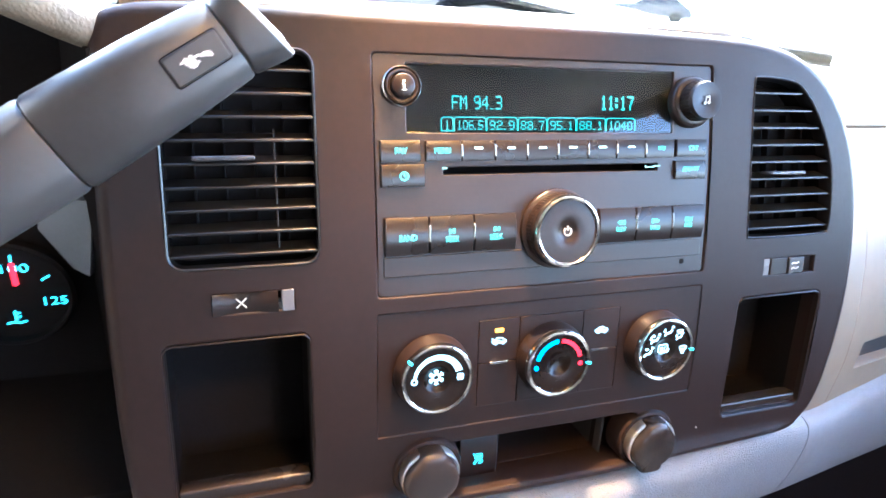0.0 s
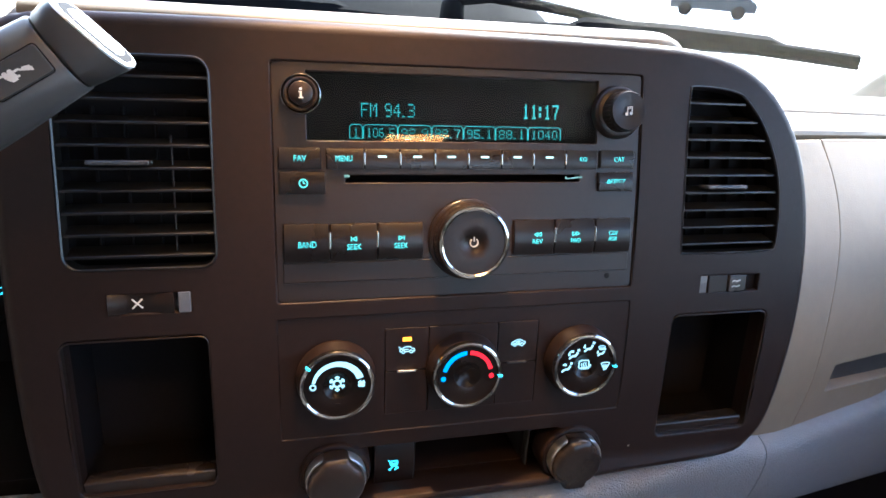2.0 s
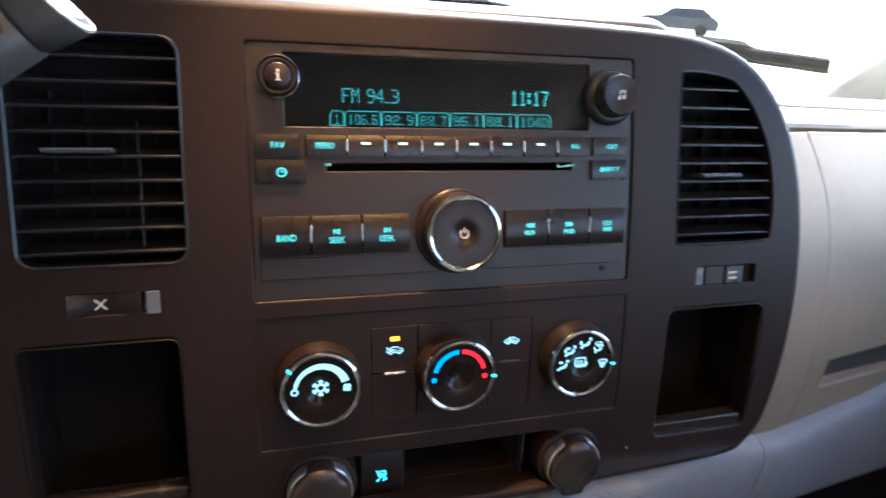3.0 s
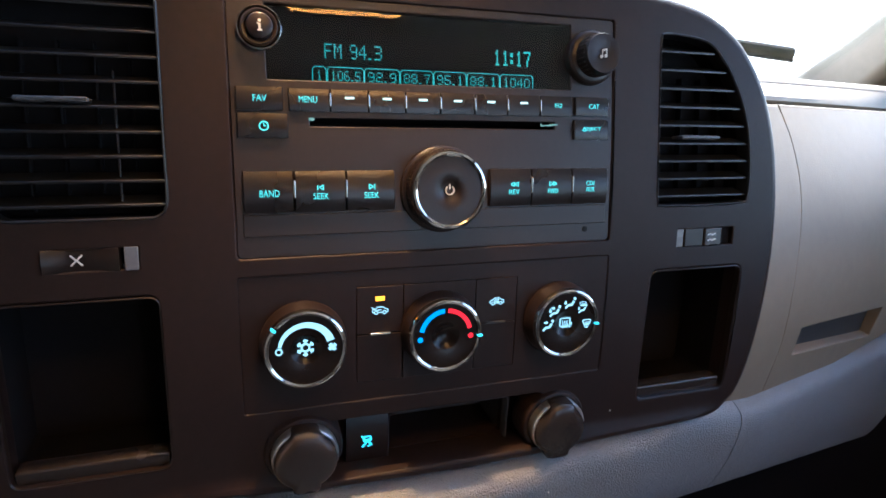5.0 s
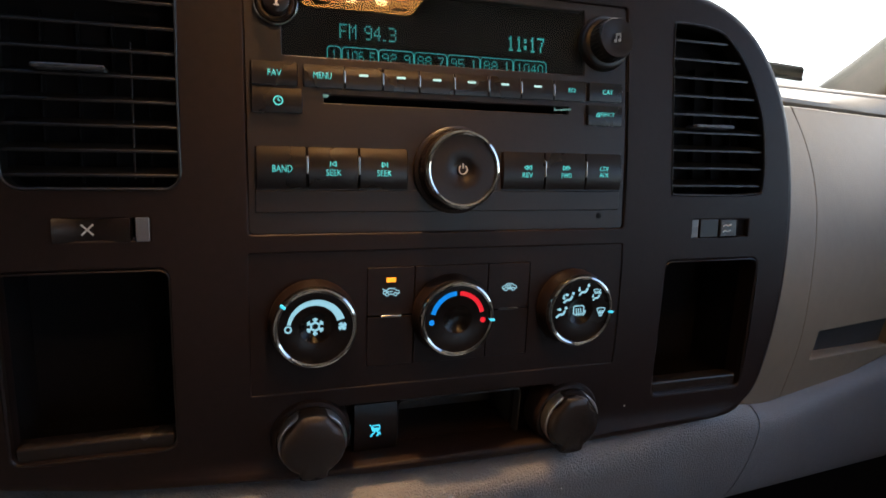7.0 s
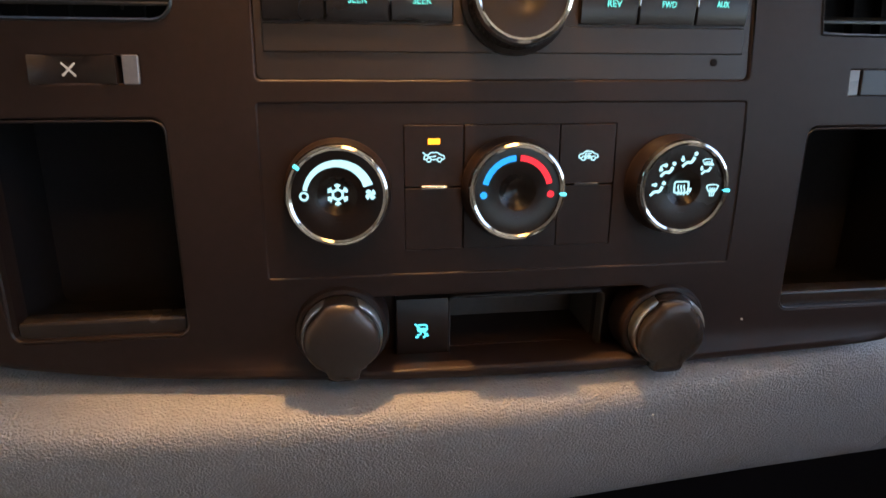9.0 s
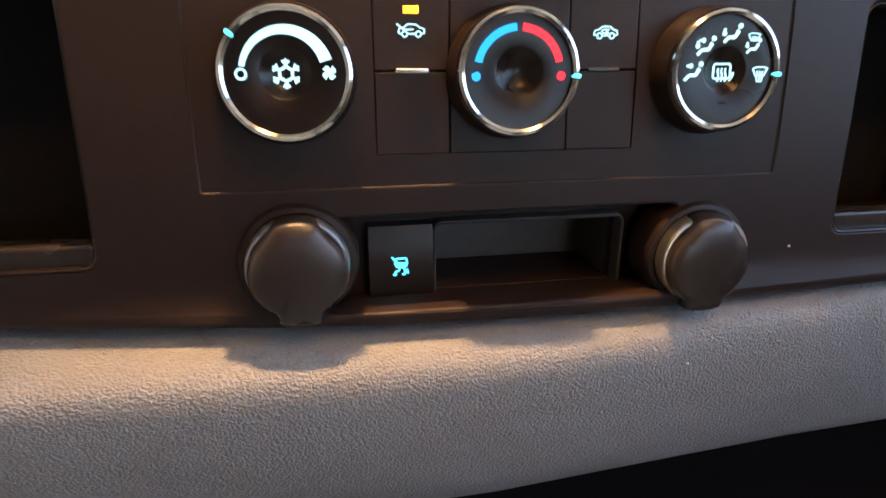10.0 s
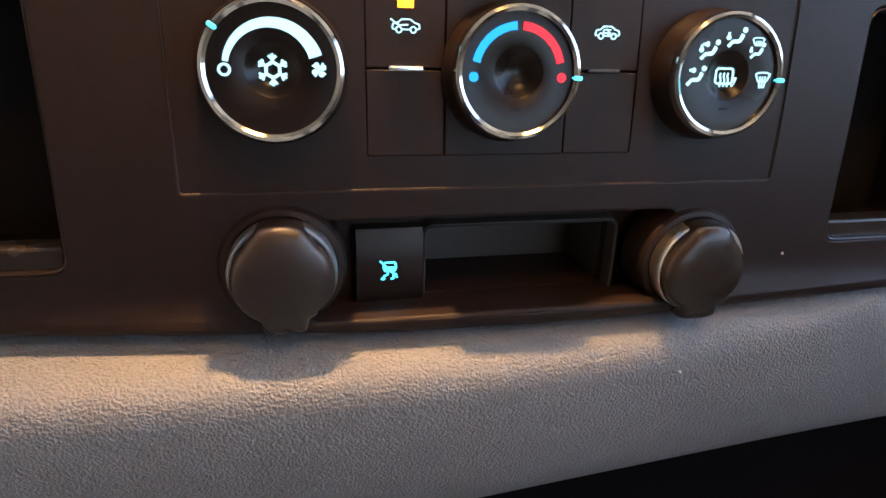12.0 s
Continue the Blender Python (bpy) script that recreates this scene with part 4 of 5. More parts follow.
def outlet(x, z, sink=-0.006):
    o = thing("power_outlet", "round power outlet with a dark rubber cap", "power outlet", "power outlets", at=(x, -0.055, z))
    m = on_face(x, z, sink)
    part("socket", lathe([(0.0232, -0.008), (0.0228, 0.006), (0.0217, 0.0080), (0.0200, 0.0085), (0.0190, 0.0080), (0.0186, 0.004)], 60), BLACK, o, "stepped round socket", m=m)
    # cap: a pillow with a broad head, two thumb bites beside it and a pull tab below
    loop = []
    for i in range(120):
        a = math.tau * i / 120
        off = math.degrees(abs((a - math.pi / 2 + math.pi) % math.tau - math.pi))
        r = float(np.interp(off, [0, 22, 34, 46, 75, 108, 180], [0.0195, 0.0195, 0.0178, 0.0169, 0.0176, 0.0186, 0.0188]))
        x2, y2 = r * math.cos(a), r * math.sin(a)
        if y2 < -0.010 and abs(x2) < 0.0078:
            y2 = min(y2, -0.0222 + 0.0014 * (abs(x2) / 0.0078) ** 4)
        loop.append((x2, y2))
    loop = smooth_loop(loop, 1)

    def scaled(k, z2):
        return [(p[0] * k, p[1] * k, z2) for p in loop]

    rings = [(0.98, 0.008), (1.0, 0.0105), (1.0, 0.0140), (0.992, 0.0160), (0.972, 0.0176), (0.93, 0.0190), (0.85, 0.0200), (0.7, 0.0207), (0.45, 0.0212), (0.1, 0.0214)]
    part("cap", loft(bmesh.new(), [scaled(k, z2) for k, z2 in rings]), CAP, o, "smooth dark rubber cap", m=m)
    part("cap_ring", lathe([(0.0165, 0.0130), (0.0176, 0.0152), (0.0184, 0.0154), (0.0190, 0.0146), (0.0192, 0.0120), (0.0190, 0.0060)], 72, None, False, False), RINGM, o, "worn bright ring behind the cap", m=m)
    return o


outlet(-0.0815, 1.1072)
outlet(0.0828, 1.1010)

# ---- air vents ----
def vent(loop, tab, label):
    xs, zs = [p[0] for p in loop], [p[1] for p in loop]
    cx, z0, z1 = (min(xs) + max(xs)) / 2, min(zs), max(zs)
    v = thing("air_vent", label, "air vent", "dash air vents", at=(cx, face_y(z0), z0))
    n = len(loop)

    def inset(d, depth):
        out = []
        for i in range(n):
            t = (Vector(loop[(i + 1) % n]) - Vector(loop[i - 1])).normalized()
            out.append(face_point(loop[i][0] - t.y * d, loop[i][1] + t.x * d, depth))
        return out

    rim = [inset(0.0001, -0.012), inset(0.0001, 0.0001), inset(0.0008, 0.0007), inset(0.0016, 0.0001), inset(0.0016, -0.012)]
    part("vent_frame", loft(bmesh.new(), rim + [rim[0]], False, False), SLAT, v)
    part("duct", loft(bmesh.new(), [inset(0.0017, -0.022), inset(0.0016, -0.010), inset(-0.001, -0.010), inset(-0.001, -0.0235)]), DEEP, v)

    def span(z):
        hits = []
        for i in range(n):
            a, b = loop[i], loop[(i + 1) % n]
            if (a[1] - z) * (b[1] - z) < 0:
                hits.append(a[0] + (b[0] - a[0]) * (z - a[1]) / (b[1] - a[1]))
        return min(hits) + 0.0017, max(hits) - 0.0017

    count = 9
    for i in range(count):
        z = z0 + (z1 - z0) * (i + 0.80) / (count + 0.6)
        x0, x1 = span(z)
        bm = slab(x1 - x0, 0.0130, -0.0007, 0.0007, 0.0004, 0.0006)
        part("slat", bm, SLAT, v, m=on_face((x0 + x1) / 2, z, -0.0075) @ Matrix.Rotation(radians(-72), 4, "X"))
    for k in (0.2, 0.4, 0.6, 0.8):
        x = min(xs) + (max(xs) - min(xs)) * k
        h = (z1 - z0) * 0.78
        part("vane", slab(0.0012, h, -0.0215, -0.016, 0.0004, 0.0003), DEEP, v, m=on_face(x, z0 + h / 2 + 0.002))
    if max(xs) < 0:
        xl = min(xs) + (max(xs) - min(xs)) * 0.72
        hl = (z1 - z0) * 0.62
        part("link_rod", slab(0.0010, hl, -0.0010, 0.0002, 0.0004, 0.0003), KEY, v, "thin glossy link rod", m=on_face(xl, z0 + hl / 2 + 0.004, -0.0062))
    part("tab", slab(0.0310, 0.0026, -0.008, 0.0022, 0.0012, 0.0009), PALE, v, "pale worn adjusting tab", m=on_face(*tab))
    return v


vent(VENT_L_LOOP, (-0.1915, 1.2972), "black louvred air vent above a blanked switch")
vent(VENT_R_LOOP, (0.1795, 1.2832), "black louvred air vent with a slanted corner")

# ---- switch under each vent ----
# end pieces: a glossy bluish reflection is put into the paler base colour
ENDP = material("end_piece_sheen_grey", (0.14, 0.15, 0.165), 0.28, vary=0.12, scale=90)
sw = thing("blanked_switch", "black switch strip with a printed cross", "switch", at=(-0.1805, -0.026, 1.219))
bm, loops = bmesh.new(), []
for i in range(13):
    u = -1 + i / 6
    dip = 0.0012 + 0.0030 * (u * u - 0.75)
    loops.append([(0.0167 * u, -0.0058, -0.008), (0.0167 * u, -0.0058, dip - 0.0006), (0.0167 * u, -0.0050, dip), (0.0167 * u, 0.0050, dip), (0.0167 * u, 0.0058, dip - 0.0006), (0.0167 * u, 0.0058, -0.008)])
part("key_face", loft(bm, loops), KEY, sw, "dished black rocker", m=on_face(-0.1850, 1.2248))
part("end_piece", slab(0.0065, 0.0120, -0.010, 0.0006, 0.0008, 0.0005), ENDP, sw, "small end piece with its sheen in a paler grey", m=on_face(-0.1630, 1.2248))
bm = strokes(bmesh.new(), [[(-2.6, 2.6), (2.6, -2.6)], [(-2.6, -2.6), (2.6, 2.6)]], 0.8)
part("cross", bm, WHITE, sw, "printed white cross", m=on_face(-0.1872, 1.2249, -0.0006), smooth=False)
sw = thing("heater_switch", "small black switch with two printed waves", "switch", at=(0.19, -0.028, 1.213))
part("housing", slab(0.0480, 0.0135, -0.012, -0.0035, 0.0010, 0.0006), DEEP, sw, m=on_face(0.1900, 1.2200))
part("key_face", slab(0.0152, 0.0125, -0.008, 0.0002, 0.0008, 0.0006), KEY, sw, m=on_face(0.1802, 1.2200))
part("end_piece", slab(0.0062, 0.0125, -0.010, -0.0005, 0.0008, 0.0005), ENDP, sw, "small end piece with its sheen in a paler grey", m=on_face(0.1690, 1.2200))
part("button", slab(0.0142, 0.0122, -0.008, 0.0014, 0.0010, 0.0009), CAP, sw, "raised grey button", m=on_face(0.1952, 1.2200))
bm = bmesh.new()
for y in (1.9, -1.9):
    strokes(bm, [[(-3.4, y - 0.5), (-1.6, y + 0.5), (0.4, y - 0.3), (3.2, y + 0.7)]], 1.0)
part("waves", bm, WHITE, sw, "two printed white waves", m=on_face(0.1938, 1.2200, 0.0014), smooth=False)

# two small white crumbs, one on the pad and one on the bezel
for x, y, z in ((0.0747, -0.0793, 1.0626), (0.1277, -0.0542, 1.1018)):
    crumb = alone("crumb", lathe([(0.0005, -0.0004), (0.0006, 0.0001), (0.0003, 0.0006)], 7), WHITE, "tiny white crumb stuck to the dashboard", "crumb")
    crumb.location = (x, y, z)

# ---- column shift lever ----
lever = thing("shift_lever", "dark grey plastic column shift lever with a bright oval end", "shift lever", at=(-0.34, -0.16, 1.29))
AX = Vector((0.83, 0.20, 0.50)).normalized()
TIP = Vector((-0.1755, -0.0670, 1.3748))
SIDE = AX.cross(Vector((0.25, -0.92, 0.29))).normalized()      # across the lever, seen from the seat
OUT = SIDE.cross(AX).normalized()
if OUT.y > 0:
    OUT = -OUT
LM = Matrix(((AX.x, SIDE.x, OUT.x, TIP.x), (AX.y, SIDE.y, OUT.y, TIP.y), (AX.z, SIDE.z, OUT.z, TIP.z), (0, 0, 0, 1)))


def lever_piece(name, stations, mat, parent, label=""):
    """Rounded sections along the lever: distance from the tip, half width, half depth, slant and lean of the cut."""
    loops = []
    for s, hw, hd, slant, lean in stations:
        loops.append([(-s + slant * d + lean * w, w, d) for w, d in rrect(2 * hw, 2 * hd, min(hw, hd) * 0.72, 8)])
    return part(name, loft(bmesh.new(), loops), mat, parent, label, m=LM)


SL, LEAN = -0.12, 0.24
lever_piece("stem", [(0.30, 0.012, 0.011, 0, 0), (0.19, 0.0150, 0.0138, 0, 0), (0.12, 0.0176, 0.0162, 0, 0), (0.0840, 0.0182, 0.0166, 0, 0), (0.0823, 0.0174, 0.0158, 0, 0)], GREY, lever)
lever_piece("grip", [(0.0817, 0.0174, 0.0158, 0, 0), (0.0805, 0.0182, 0.0166, 0, 0), (0.045, 0.0174, 0.0160, 0, 0), (0.0142, 0.0156, 0.0144, SL * 0.5, 0.04), (0.0130, 0.0148, 0.0136, SL * 0.5, 0.04)], GREY, lever)
end = lever_piece("end_cap", [(0.0124, 0.0146, 0.0132, SL * 0.5, 0.04), (0.0114, 0.0154, 0.0140, SL * 0.5, 0.04), (0.003, 0.0166, 0.0142, SL, LEAN), (0.000, 0.0166, 0.0140, SL, LEAN)], GREY, lever)
lever_piece("end_rim", [(0.0004, 0.0164, 0.0138, SL, LEAN), (-0.0008, 0.0162, 0.0136, SL, LEAN), (-0.0012, 0.0157, 0.0131, SL, LEAN)], SATIN, end, "bright worn end rim")
lever_piece("end_groove", [(0.0, 0.0143, 0.0117, SL, LEAN), (-0.0014, 0.0142, 0.0116, SL, LEAN)], DEEP, end, "dark groove inside the rim")
lever_piece("end_face", [(0.0, 0.0112, 0.0082, SL, LEAN), (-0.0015, 0.0110, 0.0080, SL, LEAN), (-0.0022, 0.0098, 0.0068, SL, LEAN)], SATIN, end, "bright satin oval end face")
BM = LM @ Matrix.Translation((-0.0275, -0.0004, 0.0146)) @ Matrix.Rotation(radians(3.2), 4, "Y")
tow = part("tow_button", slab(0.0212, 0.0108, -0.004, 0.0014, 0.0012, 0.0006), GREY, lever, "small grey button with a printed trailer", m=BM)
part("button_gap", frame_ring(0.0222, 0.0118, 0.0016, 0.0007, -0.004, 0.0009), DEEP, tow, "dark gap round the button", m=BM)
bm = bmesh.new()
TRAILER = [[(-4.4, -0.2), (-0.6, -0.2)], [(-4.0, 0.5), (-0.4, 0.5)], [(-3.6, 1.2), (0.4, 1.2)], [(-3.0, 1.8), (-0.8, 1.8)], [(-5.6, -1.2), (-2.0, -0.8), (1.4, -0.7)], [(1.4, -0.4), (5.4, 1.6)], [(2.2, -0.4), (5.4, 0.9)], [(2.4, -0.6), (5.0, 0.2)]]
strokes(bm, TRAILER, 0.75)
dot(bm, -0.0036, -0.0012, 0.0009)
dot(bm, -0.0016, -0.0012, 0.0009)
part("legend", bm, WHITE, tow, "printed white trailer symbol", m=BM @ Matrix.Translation((0, 0, 0.0014)), smooth=False)

# ---- instrument cluster under its tan brow ----
cluster = thing("instrument_cluster", "dark instrument cluster with cyan-lit gauges under a tan brow", "instrument cluster", at=(-0.40, 0.08, 1.08))
def brow_mid(t):
    return Vector((-0.237 - 0.32 * t, 0.040 - 0.07 * math.sin(math.pi * min(1.0, t * 1.1) / 2), 1.3475 + 0.080 * math.sin(math.pi * min(1.0, t * 1.5) / 2)))


loops = []
for i in range(25):
    t = i / 24
    c = brow_mid(t)
    k = 0.86 + 0.14 * min(1.0, i / 2)
    sec = [(-0.014, -0.010), (-0.017, 0.0), (-0.012, 0.012), (0.004, 0.019), (0.030, 0.022), (0.10, 0.012), (0.22, -0.03), (0.22, -0.05), (0.08, -0.018), (0.0, -0.017)]
    sec = smooth_loop([(a * (k if a < 0.05 else 1), b * k) for a, b in sec], 2)
    loops.append([(c.x, c.y + a, c.z + b) for a, b in sec])
part("brow", loft(bmesh.new(), loops), BROW, cluster, "tan plastic brow")
loops = []
for i in range(13):
    c = brow_mid(i / 12)
    loops.append([(c.x, c.y + 0.050, c.z - 0.004), (c.x, c.y + 0.056, c.z - 0.004), (c.x, 0.135, 1.25), (c.x, 0.125, 1.25)])
part("hood_lining", loft(bmesh.new(), loops), DEEP, cluster, "dark lining under the brow")
housing = loft(bmesh.new(), [[(-0.250, 0.02, z), (-0.285, 0.115, z), (-0.56, 0.115, z), (-0.60, 0.0, z), (-0.61, 0.0, z), (-0.61, 0.14, z), (-0.24, 0.14, z), (-0.24, 0.02, z)] for z in (1.085, 1.345)])
part("housing", housing, DEEP, cluster)
part("shelf", box(-0.60, -0.252, -0.01, 0.12, 1.06, 1.085), DEEP, cluster)
bm = loft(bmesh.new(), [[(-0.2720, 0.098, 1.236), (-0.2810, 0.098, 1.180), (-0.2940, 0.112, 1.180), (-0.3110, 0.112, 1.212), (-0.3070, 0.112, 1.236)],
                        [(-0.2735, 0.092, 1.235), (-0.2825, 0.092, 1.181), (-0.2940, 0.104, 1.181), (-0.3100, 0.104, 1.212), (-0.3060, 0.104, 1.235)]])
part("cluster_trim", bm, CLUSTERTRIM, cluster, "pale blue-grey trim beside the gauge")
GM = Matrix.Translation((-0.3350, 0.1080, 1.1640)) @ Matrix.Rotation(radians(90), 4, "X")
gauge = part("gauge", lathe([(0.0400, 0.0), (0.0400, 0.006), (0.0380, 0.008), (0.0362, 0.0078), (0.0355, 0.002), (0.020, 0.0018)], 60), DEEP, cluster, "small round temperature gauge", m=GM)
for word, x, y, w in (("100", 0.006, 0.019, 0.016), ("75", -0.017, -0.008, 0.011), ("125", 0.026, -0.008, 0.014)):
    part("numeral", lettering(word, 0.0062, w), CYAN, gauge, "lit cyan numerals", m=GM @ Matrix.Translation((x, y, 0.0024)), smooth=False)
bm = strokes(bmesh.new(), [[(-24, 2), (-17, 1)], [(-13, 20), (-10, 16)], [(5, 29), (5, 24)], [(25, 12), (20, 9)]], 1.2)
strokes(bm, [[(0, -14), (0, -22)], [(0, -16), (3, -16)], [(0, -19), (3, -19)], [(-6, -24), (-2, -23), (2, -24), (6, -23)]], 1.1)
part("scale_marks", bm, CYAN, gauge, "lit cyan scale marks", m=GM @ Matrix.Translation((0, 0, 0.0024)), smooth=False)
part("needle", slab(0.0034, 0.0170, 0.003, 0.0044, 0.001, 0.0005), RED, gauge, "lit red needle", m=GM @ Matrix.Translation((0.0050, 0.0150, 0)))

# ---- roof console with the lit lamps, seen mirrored in the radio's window ----
LAMPGLASS = lit_legend("amber_lamp_lens", (1.0, 0.45, 0.12), 3.1)
BULB = lit_legend("hot_bulb", (1.0, 0.72, 0.36), 16.0)


def dome_lamp(at, label):
    d = thing("dome_lamp", label, "ceiling lamp", "roof lamps", at=(at[0], at[1], 1.90))
    m = Matrix.Translation((at[0], at[1], 1.90)) @ Matrix.Rotation(radians(180), 4, "X")
    part("housing", slab(0.230, 0.185, 0.0, 0.022, 0.03, 0.008), TANSOFT, d, m=m)
    lens = part("lens", slab(0.192, 0.150, 0.016, 0.029, 0.012, 0.004), LAMPGLASS, d, "lit amber lamp lens", m=m)
    for x in (-0.025, 0.025):
        part("bulb", lathe([(0.013, 0.029), (0.012, 0.031), (0.006, 0.033)], 24), BULB, lens, "glowing bulb spot", m=m @ Matrix.Translation((x, 0, 0)))
    for x in (-0.067, 0.067):
        part("lamp_key", slab(0.025, 0.016, 0.026, 0.034, 0.007, 0.002), DEEP, lens, "dark oval lamp key", m=m @ Matrix.Translation((x, 0.045, 0)))
    return d


dome_lamp((LAMP.x, LAMP.y), "front roof lamp with a lit amber lens")
dome_lamp((0.289, -1.475), "rear roof lamp with a lit amber lens")

mirror = thing("rearview_mirror", "black rear-view mirror with a lit map lamp underneath", "mirror", at=(MAP_LAMP.x + 0.06, MAP_LAMP.y, MAP_LAMP.z))
m = Matrix.Translation((MAP_LAMP.x + 0.06, MAP_LAMP.y + 0.012, MAP_LAMP.z + 0.032)) @ Matrix.Rotation(radians(80), 4, "X")
part("housing", slab(0.25, 0.062, -0.022, 0.008, 0.024, 0.006), KEY, mirror, m=m)
part("mirror_glass", slab(0.238, 0.052, 0.0082, 0.0095, 0.020, 0.0005), CHROME, mirror, "silvered mirror glass", m=m)
part("stalk", lathe([(0.008, 0.0), (0.006, 0.06), (0.010, 0.125)], 20), KEY, mirror, m=Matrix.Translation((MAP_LAMP.x + 0.06, MAP_LAMP.y + 0.02, MAP_LAMP.z + 0.04)) @ Matrix.Rotation(radians(-18), 4, "X"))
part("lens", slab(0.024, 0.014, -0.004, 0.004, 0.004, 0.002), LAMPGLASS, mirror, "small lit amber map lamp lens", m=Matrix.Translation((MAP_LAMP.x, MAP_LAMP.y + 0.012, MAP_LAMP.z - 0.001)))

# ---- outside: black cowl, wipers, hood, sloping drive, lawn and a parked car ----
CONCRETE = material("sunlit_concrete", (0.45, 0.44, 0.42), 0.9, vary=0.2, scale=0.6, bump=0.3, bump_scale=60)
PAINT = material("pale_car_paint", (0.62, 0.63, 0.64), 0.25, vary=0.04, scale=3, coat=0.6)
DARKPAINT = material("dark_car_paint", (0.012, 0.013, 0.016), 0.4, vary=0.1, scale=3, coat=0.1, spec=0.25)
GRASS = material("lawn_grass", (0.16, 0.20, 0.10), 0.9, vary=0.4, scale=2, bump=0.5, bump_scale=40)
COWL = material("weathered_cowl_plastic", (0.005, 0.005, 0.0055), 0.75, vary=0.9, scale=45, bump=0.4, bump_scale=500, spec=0.06)
RUBBER = material("wiper_rubber", (0.0035, 0.0035, 0.004), 0.8, vary=0.2, scale=60, spec=0.06)


def curve_y(x):
    """The windscreen's foot bows forward in the middle."""
    return -0.16 * ((x - (XL + XR) / 2) / ((XR - XL) / 2)) ** 2


cowl = thing("cowl", "weathered black plastic cowl with wipers at the windscreen foot", "cowl", kind="structure", at=(0, 0.75, 1.2))

def cowl_section(x):
    cy = curve_y(x)
    u = min(1.0, max(0.0, (x - 0.34) / 0.08))
    low = 0.075 * u * u * (3 - 2 * u)          # the panel dips beside the passenger's wiper
    return [(x, cy + y, z - low * (z - 1.19) / 0.11) for y, z in ((0.668, 1.19), (0.668, 1.222), (0.72, 1.240), (0.80, 1.268), (0.845, 1.300), (0.86, 1.300), (0.86, 1.19))]


part("cowl_panel", loft(bmesh.new(), [cowl_section(x) for x in np.linspace(XL, 0.385, 25)]), COWL, cowl)
# same cowl's passenger end: sun glare is put into a pale colour
part("cowl_glare_end", loft(bmesh.new(), [cowl_section(x) for x in np.linspace(0.387, XR, 14)]), PAINT, cowl, "passenger's end of the cowl, coloured pale for sun glare")

def tube(points, radius, bm=None, seg=8):
    bm = bm or bmesh.new()
    loops = []
    for i, p in enumerate(points):
        d = (Vector(points[min(i + 1, len(points) - 1)]) - Vector(points[max(i - 1, 0)])).normalized()
        s = d.cross(Vector((0, 0, 1))).normalized()
        u = s.cross(d)
        r = radius[i] if isinstance(radius, (list, tuple)) else radius
        loops.append([Vector(p) + s * r * math.cos(math.tau * k / seg) + u * r * math.sin(math.tau * k / seg) for k in range(seg)])
    return loft(bm, loops)


def wiper(px, x1):
    w = thing("wiper", "black wiper arm and blade resting on the cowl", "wiper", "windscreen wipers", at=(px, 0.78, 1.27))
    def rest(x, lift, dy=0.0):
        return (x, 0.722 + curve_y(x) + dy, 1.254 + lift)
    part("pivot", lathe([(0.022, -0.02), (0.020, 0.012), (0.012, 0.022)], 24), RUBBER, w, m=Matrix.Translation((px, 0.775 + curve_y(px), 1.278)))
    s = 1 if x1 > px else -1
    part("arm", tube([(px, 0.775 + curve_y(px), 1.298), rest(px + s * 0.06, 0.055, 0.035), rest(px + s * 0.16, 0.046, 0.02), rest((px + x1) / 2, 0.026, 0.004)], [0.012, 0.011, 0.009, 0.007]), RUBBER, w)
    pts = [rest(px + s * 0.05 + (x1 - px - s * 0.05) * k / 10, 0.012 + 0.012 * (1 - abs(k - 5) / 5), -0.008) for k in range(11)]
    blade = part("blade", tube(pts, 0.011), RUBBER, w)
    part("blade_bridge", tube([rest(px + (x1 - px) * k, 0.020, -0.002) for k in (0.28, 0.31, 0.55, 0.78, 0.82)], [0.008, 0.019, 0.021, 0.017, 0.008]), RUBBER, blade)
    part("blade_rubber", tube([(p[0], p[1] - 0.006, p[2] - 0.010) for p in pts], 0.004), RUBBER, blade)


wiper(0.18, 0.85)
wiper(-0.47, 0.10)

hood = thing("engine_hood", "pale painted engine hood beyond the windscreen", "hood", kind="structure", at=(0, 1.4, 1.1))
loops = []
for j in range(13):
    t = j / 12
    y = 0.868 + 1.1 * t
    z = 1.303 - 0.02 * t - 0.10 * t ** 3 - 0.055 * math.exp(-t / 0.06)
    loops.append([(x, y + curve_y(x) * (1 - t), z - 0.03 * abs(x / 0.85) ** 3 + (0.012 * math.exp(-((abs(x) - 0.45) / 0.12) ** 2))) for x in np.linspace(-0.85, 0.75, 25)] + [(0.75, y, 0.7), (-0.85, y, 0.7)])
part("hood_panel", loft(bmesh.new(), loops), PAINT, hood)

SLOPE = radians(-4.2)
GRADE = Matrix.Rotation(SLOPE, 4, "X")
alone("ground", loft(bmesh.new(), [at_z(disc(900, 64), -0.3), at_z(disc(900, 64), 0.0)]), CONCRETE, "pale sunlit concrete drive sloping away", "ground", kind="structure", m=GRADE)
alone("lawn", slab(34, 24, 0, 0.05, 2.0, 0.03), GRASS, "strip of pale sunlit lawn beyond the drive", "lawn", kind="structure", m=GRADE @ Matrix.Translation((-8, 32, 0)))


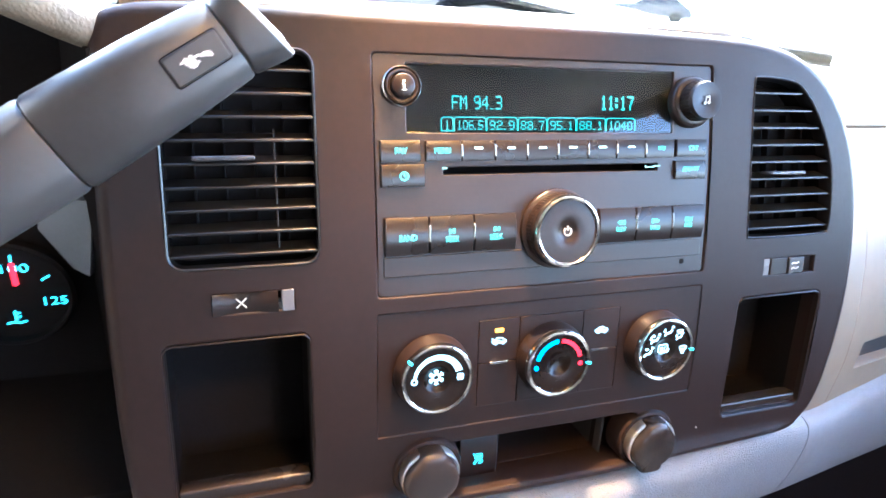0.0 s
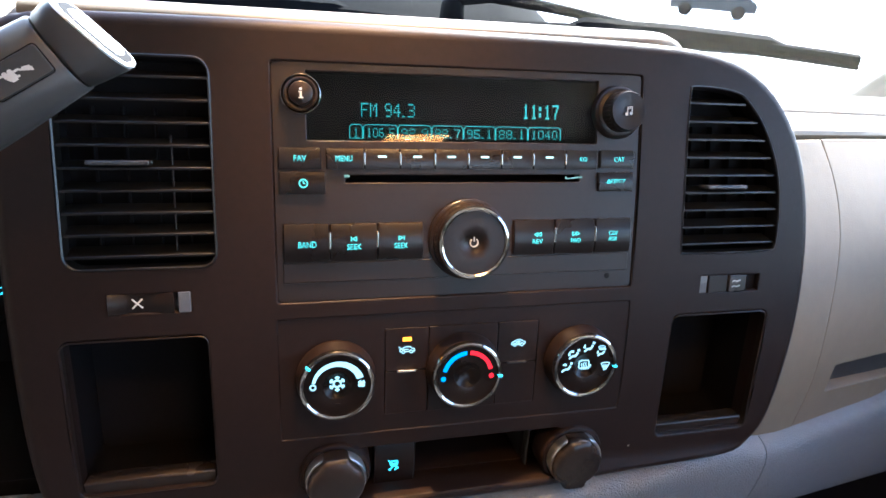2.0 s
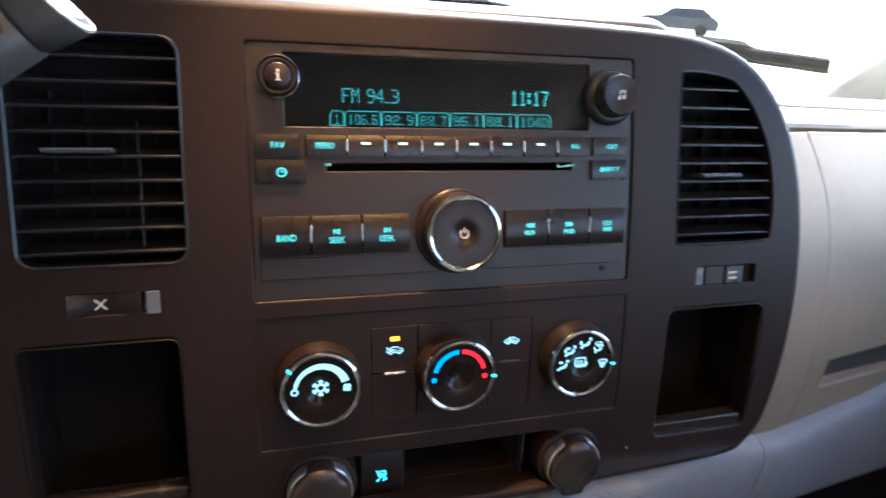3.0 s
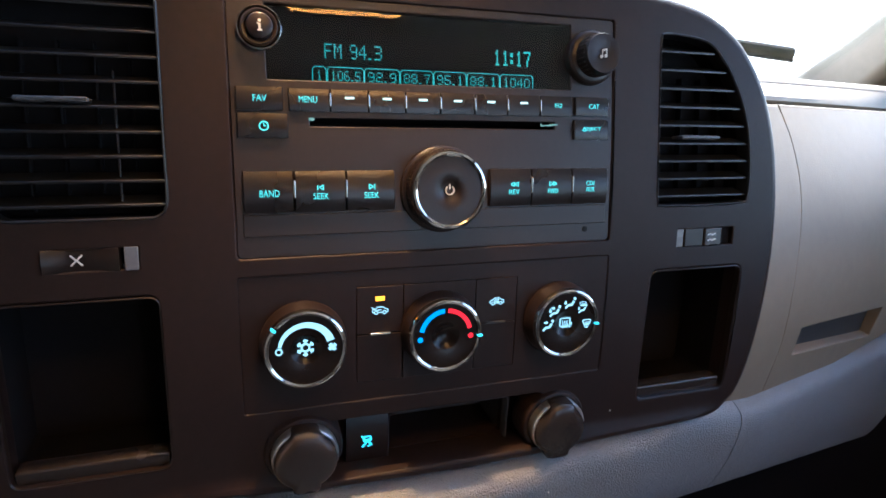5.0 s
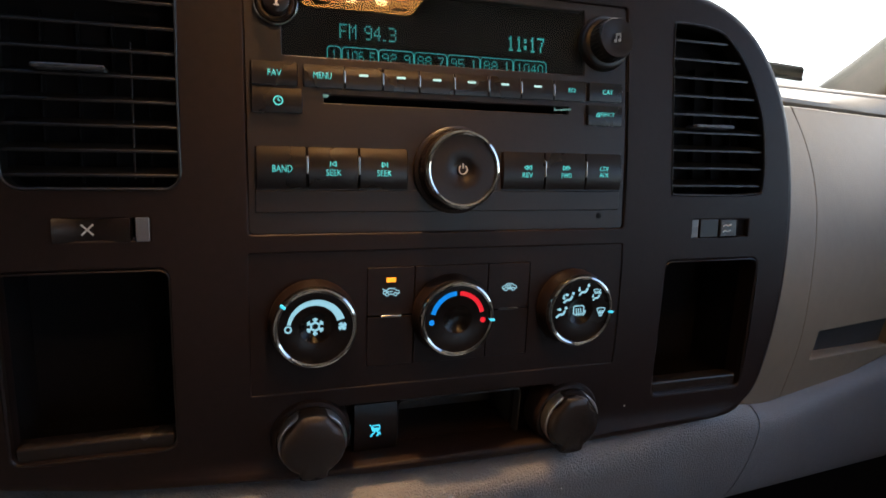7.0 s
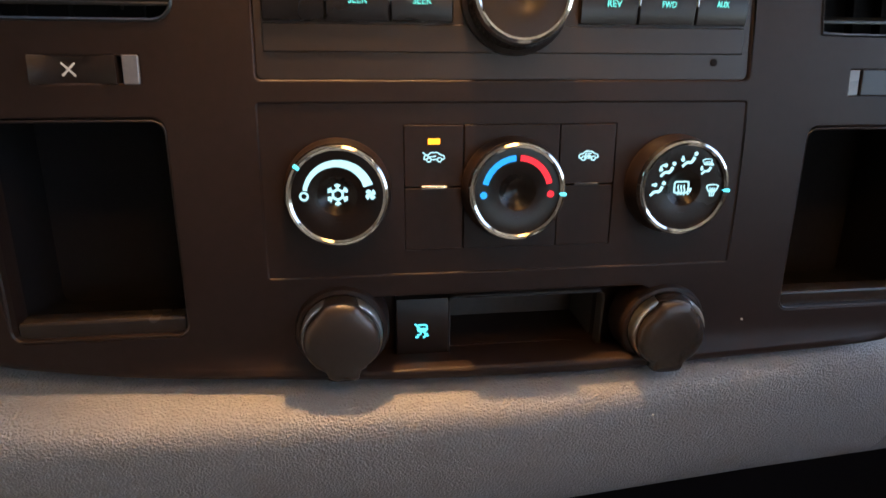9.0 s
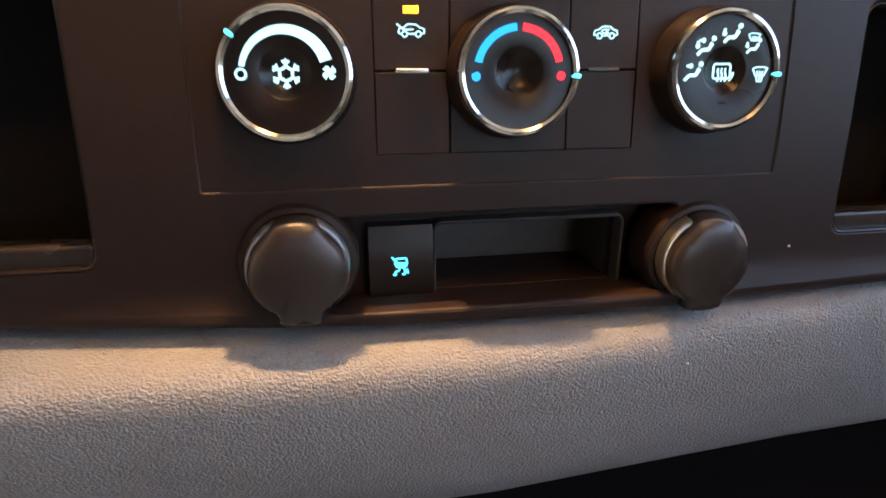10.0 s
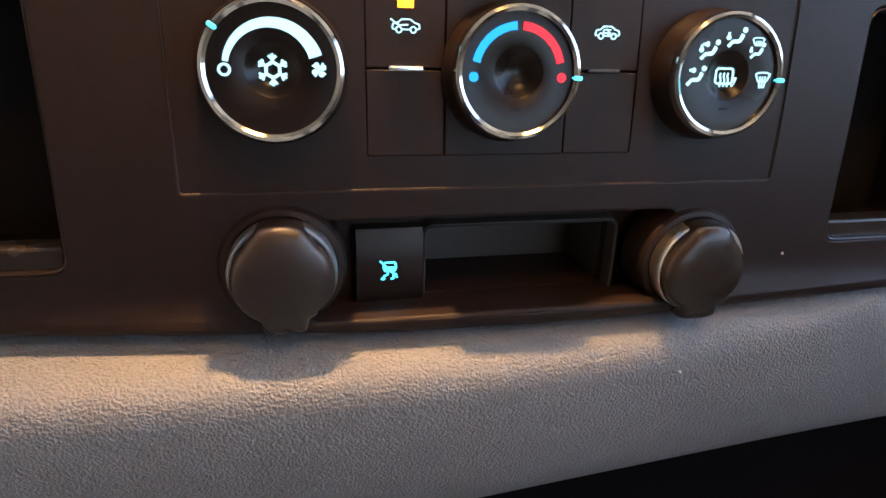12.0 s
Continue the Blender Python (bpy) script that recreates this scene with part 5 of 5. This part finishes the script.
def parked_car(m):
    c = tagged(new("parked_car"), "dark grey car parked on the drive", "car")
    c.matrix_world = m
    def sub(name, bm, mat, label=""):
        me_ob = part(name, bm, mat, None, label)
        me_ob.parent = c
        return me_ob
    low = [(-2.1, 0.35), (-2.15, 0.7), (-1.9, 0.88), (-0.95, 0.96), (2.0, 0.92), (2.15, 0.7), (2.1, 0.35)]
    top = [(-0.95, 0.95), (-0.35, 1.38), (1.2, 1.42), (1.95, 0.92)]
    sub("body", loft(bmesh.new(), [[(w, y, z) for y, z in low] for w in (-0.86, -0.80, 0.80, 0.86)]), DARKPAINT)
    sub("cabin", loft(bmesh.new(), [[(w * (1 - 0.18 * (z - 0.9) / 0.5), y, z) for y, z in top] for w in (-0.78, 0.78)]), GLASS_DARK, "dark glazed cabin")
    for x in (-0.78, 0.78):
        for y in (-1.35, 1.3):
            w = sub("wheel", lathe([(0.10, -0.11), (0.30, -0.11), (0.325, -0.08), (0.325, 0.08), (0.30, 0.11), (0.10, 0.11)], 28), RUBBER)
            w.matrix_basis = Matrix.Translation((x, y, 0.325)) @ Matrix.Rotation(radians(90), 4, "Y")
    p = sub("number_plate", slab(0.36, 0.14, 0, 0.02, 0.02, 0.01), PALE)
    p.matrix_basis = Matrix.Translation((0, -2.16, 0.62)) @ Matrix.Rotation(radians(90), 4, "X")
    return c


GLASS_DARK = material("dark_car_glass", (0.010, 0.011, 0.013), 0.12, vary=0.1, scale=2, spec=0.3)
parked_car(GRADE @ Matrix.Translation((22.3, 31.0, 0.0)) @ Matrix.Rotation(radians(-125.6), 4, "Z"))

post = lathe([(0.36, -0.1), (0.36, 0.25), (0.30, 0.32), (0.27, 3.0), (0.24, 7.0)], 32)
alone("concrete_pole", post, CONCRETE, "pale round concrete pole standing beyond the lawn", "pole", m=Matrix.Translation((8.1, 28.0, -28.0 * math.tan(-SLOPE))))

# added glowing sheet far beyond the lawn: stands in for blown-out sky, lights the cab
SKYGLOW = lit_legend("glowing_sky_sheet", (0.93, 0.97, 1.0), 2.2)
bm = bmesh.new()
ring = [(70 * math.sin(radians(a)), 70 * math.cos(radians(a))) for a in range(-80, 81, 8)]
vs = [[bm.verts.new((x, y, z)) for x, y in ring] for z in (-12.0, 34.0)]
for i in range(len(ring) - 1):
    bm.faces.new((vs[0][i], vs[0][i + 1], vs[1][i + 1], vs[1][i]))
alone("backdrop", bm, SKYGLOW, "glowing sheet for the overexposed sky beyond the lawn", "backdrop", kind="structure")
